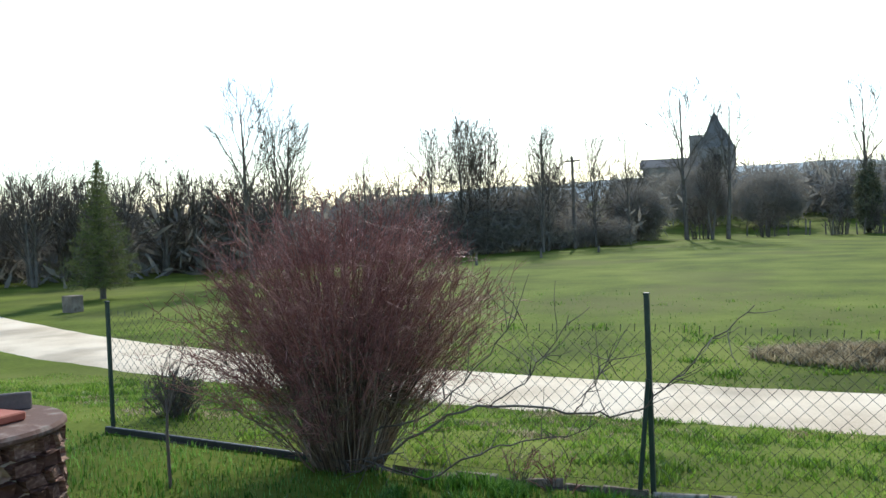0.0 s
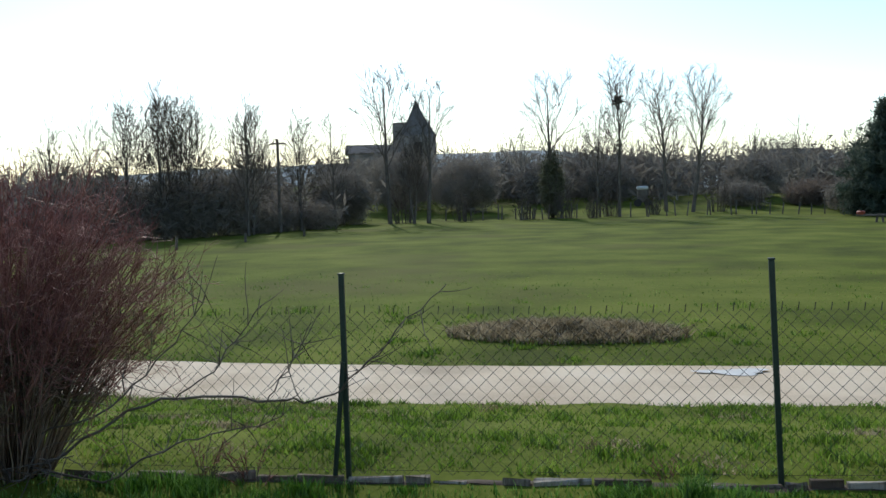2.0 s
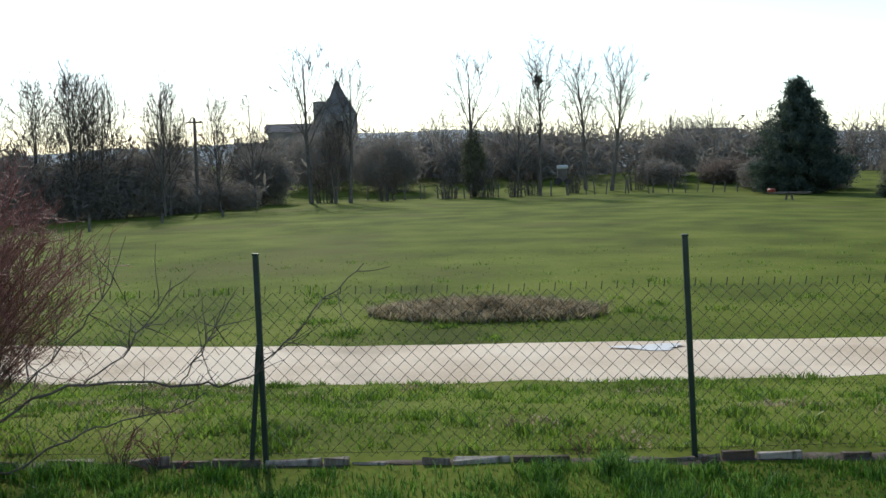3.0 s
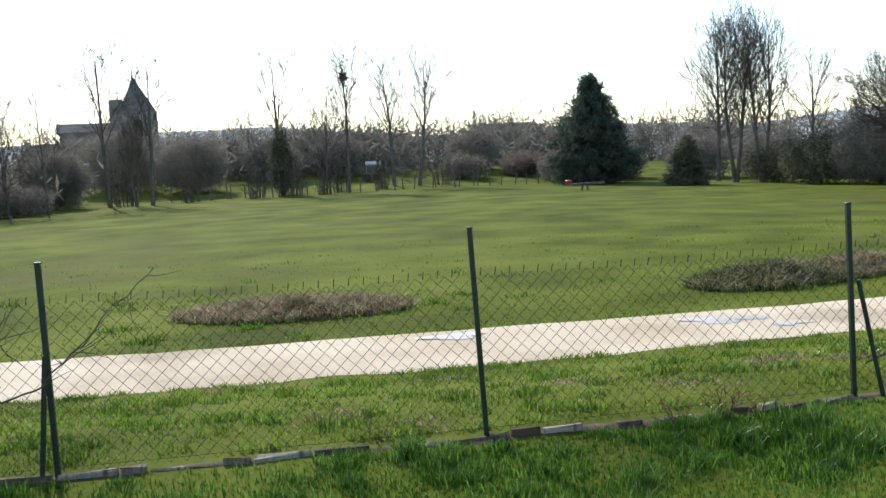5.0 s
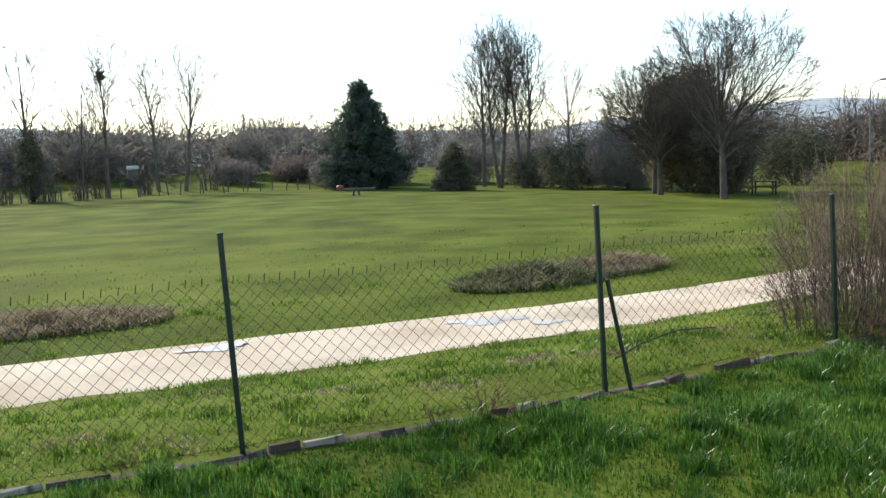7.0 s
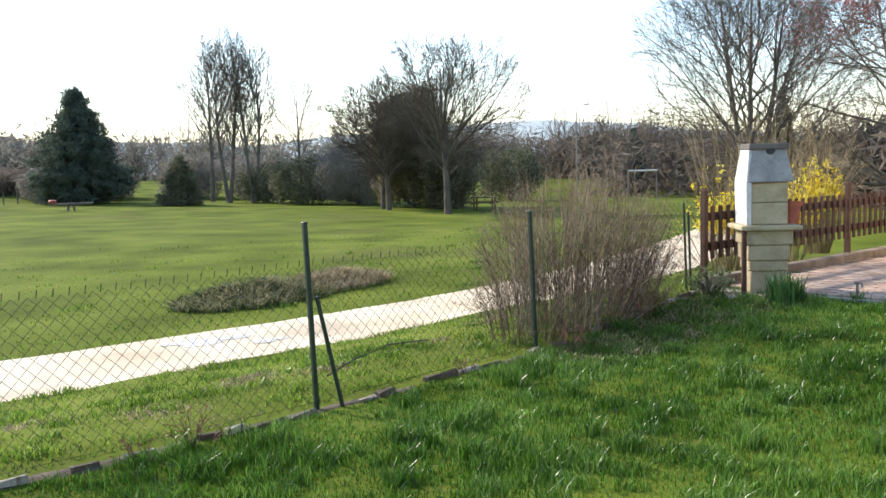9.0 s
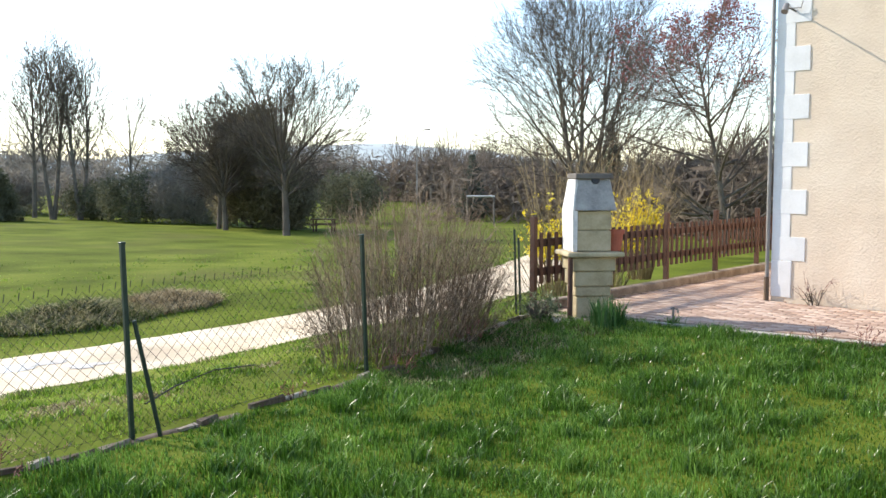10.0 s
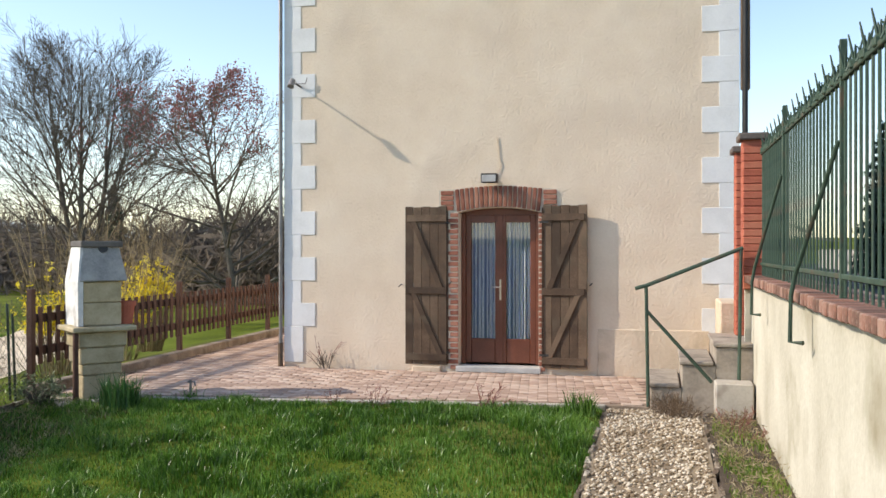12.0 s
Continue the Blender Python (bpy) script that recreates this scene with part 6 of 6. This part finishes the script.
def pillar(x0, x1, y0, y1, z0, z1, label):
    ob = thing("gate_pillar", ((x0 + x1) / 2, (y0 + y1) / 2, z0), label, "pillar", "gate pillars")
    hx, hy, h = (x1 - x0) / 2, (y1 - y0) / 2, z1 - z0
    part("core", boxed((-hx + .004, -hy + .004, 0), (hx - .004, hy - .004, h - .07)), M_PILLAR, ob)
    rows = int((h - .07) / .075)
    for k in range(rows):
        for fy in (-hy, hy):
            brick(2 * hx - .01, .066, (0, fy + (.02 if fy < 0 else -.02), .038 + k * .075), M_PILLAR, ob, depth=.05)
        m = brick(2 * hy - .07, .066, (0, 0, .038 + k * .075), M_PILLAR, ob, depth=.05)
        m.matrix_basis = pose(-hx + .024, 0, .038 + k * .075, 0, 0, 90)
    part("capstone", boxed((-hx - .04, -hy - .04, h - .07), (hx + .04, hy + .04, h), .012), M_CAPDARK, ob, "dark weathered capstone")


pillar(2.86, 3.07, -2.2, -1.93, 1.4, 2.96, "red painted brick pillar at the wall's end")
part("pillar_base", boxed((2.9, -2.0, -.2), (3.22, -1.92, 1.4), .0), M_WALL, wall)
pillar(2.86, 3.16, -1.32, -1.02, .86, 2.92, "red painted brick gate pillar by the steps")

iron = thing("iron_railing", (3.04, -2.25, 1.54), "old green iron railing with pointed tips on a wall", "railing")
LEN = 8.6
for z in (.1, 1.19):
    part("rail", boxed((-.018, -LEN, z), (.018, 0, z + .03), .004), M_RAILGREEN, iron)
bar = tubed([(0, 0, -.0), (0, 0, .7), (0, 0, 1.2)], .0085, 6)
bm_ = bpy.data.meshes.new("bar")
bar.to_mesh(bm_)
bar.free()
bm_.materials.append(M_RAILGREEN)
tip = bmesh.new()
for a, b, l in ((-.035, .0, .17), (.035, .01, .15), (0, .03, .11), (0, -.03, .11)):
    tube(tip, [(0, 0, 1.21), (a * .5, b * .5, 1.21 + l * .5), (a, b, 1.21 + l)], .012, 5, .004)
box(tip, (-.03, -.03, 1.2), (.03, .03, 1.245), .006)
tm = bpy.data.meshes.new("spear_tip")
tip.to_mesh(tm)
tip.free()
tm.materials.append(M_RAILGREEN)
low = bmesh.new()
tube(low, [(-.02, 0, 1.21), (0, 0, 1.26), (.02, 0, 1.3)], .01, 5, .003)
tube(low, [(.02, 0, 1.21), (.0, 0, 1.26), (-.02, 0, 1.29)], .01, 5, .003)
lm = bpy.data.meshes.new("short_tip")
low.to_mesh(lm)
low.free()
lm.materials.append(M_RAILGREEN)
k = 0
y = -.05
while y > -LEN:
    for nm, me in (("bar", bm_), ("spear_tip", tm) if k % 2 else ("short_tip", lm)):
        ob = new(nm, me)
        ob.parent = iron
        ob.matrix_basis = pose(0, y, 0, 0, 0, float(r.normal(0, 12)))
    y -= .135
    k += 1
for y in (-1.75, -4.2, -6.9):
    part("standard", boxed((-.025, y - .012, -.05), (.015, y + .012, 1.42), .004), M_RAILGREEN, iron)
    part("brace", tubed([(-.03, y, .86), (-.19, y + .5, .1), (-.21, y + .52, -.02), (-.215, y + .52, -.3), (-.15, y + .45, -.3)], .014, 8), M_RAILGREEN, iron)

# ---------- the street behind the railing ----------
tagged(part("street", boxed((3.34, -40, .6), (40, 40, 1.0)), M_ASPHALT), "grey asphalt street behind the wall", "road", kind="structure")
put(leafy_bush("street_hedge", R(141), 4.6, 3.0, "tall olive brown hedge across the street", M_OLIVETWIG, 900, .1, 9), 9.8, -1.0, z=1.0)
put(leafy_bush("street_hedge", R(142), 4.2, 2.8, "tall olive brown hedge across the street", M_OLIVETWIG, 900, .1, 9), 10.6, 3.0, z=1.0)
put(conifer("street_cypress", R(143), 3.6, 1.2, "slim dark cypress across the street", M_NEEDLE, 0.03, 20, 0.7, 0.3, 1.2), 6.6, 9.0, z=1.0)
tagged(part("street_wall", boxed((8.6, 0, .9), (8.85, 30, 1.75), .02), M_STREETWALL), "low pale wall across the street", "wall", kind="structure")

# ---------- terrace pavers ----------
pv = boxed((-.105, -.05, -.02), (.105, .05, .0), .004)
pmesh = bpy.data.meshes.new("paver")
pv.to_mesh(pmesh)
pv.free()
pmesh.materials.append(M_PAVER)
r = R(151)
spots = []
ang = radians(6.8)
ca, sa = math.cos(ang), math.sin(ang)
for j in range(-40, 150):
    for i in range(-60, 40):
        lx, ly = (i + .5 * (j % 2)) * .216, j * .106
        x, y = -3.59 + lx * ca - ly * sa, -2.72 + lx * sa + ly * ca
        main = HX0 - .1 < x < 1.9 and front_y(x) + .06 < y < -.06
        side = -4.56 - .035 * (y + 2.9) < x <= HX0 - .1 and front_y(x) + .06 < y < 8
        if main or side:
            spots.append((x, y))
spots.sort(key=lambda p: p[1] + .15 * abs(p[0]))
for x, y in spots[:300]:
    ob = new("paver", pmesh)
    ob.parent = terrace
    ob.matrix_world = pose(x, y, PZ + r.normal(0, .0015), r.normal(0, .4), r.normal(0, .4), 6.8 + r.normal(0, .4))
rest = np.array(spots[300:])
co = np.array([v.co for v in pmesh.vertices])
idx4 = np.array([p.vertices[:] for p in pmesh.polygons if len(p.vertices) == 4])
v = np.stack([co[None, :, 0] * ca - co[None, :, 1] * sa + rest[:, 0, None], co[None, :, 0] * sa + co[None, :, 1] * ca + rest[:, 1, None], co[None, :, 2] + PZ + r.normal(0, .0015, (len(rest), 1))], -1).reshape(-1, 3)
f = (np.arange(len(rest))[:, None, None] * len(co) + idx4[None]).reshape(-1, 4)
link("paver_field", mesh_np("paver_field", v, f), M_PAVERJOIN, terrace)["kind"] = "stuff"
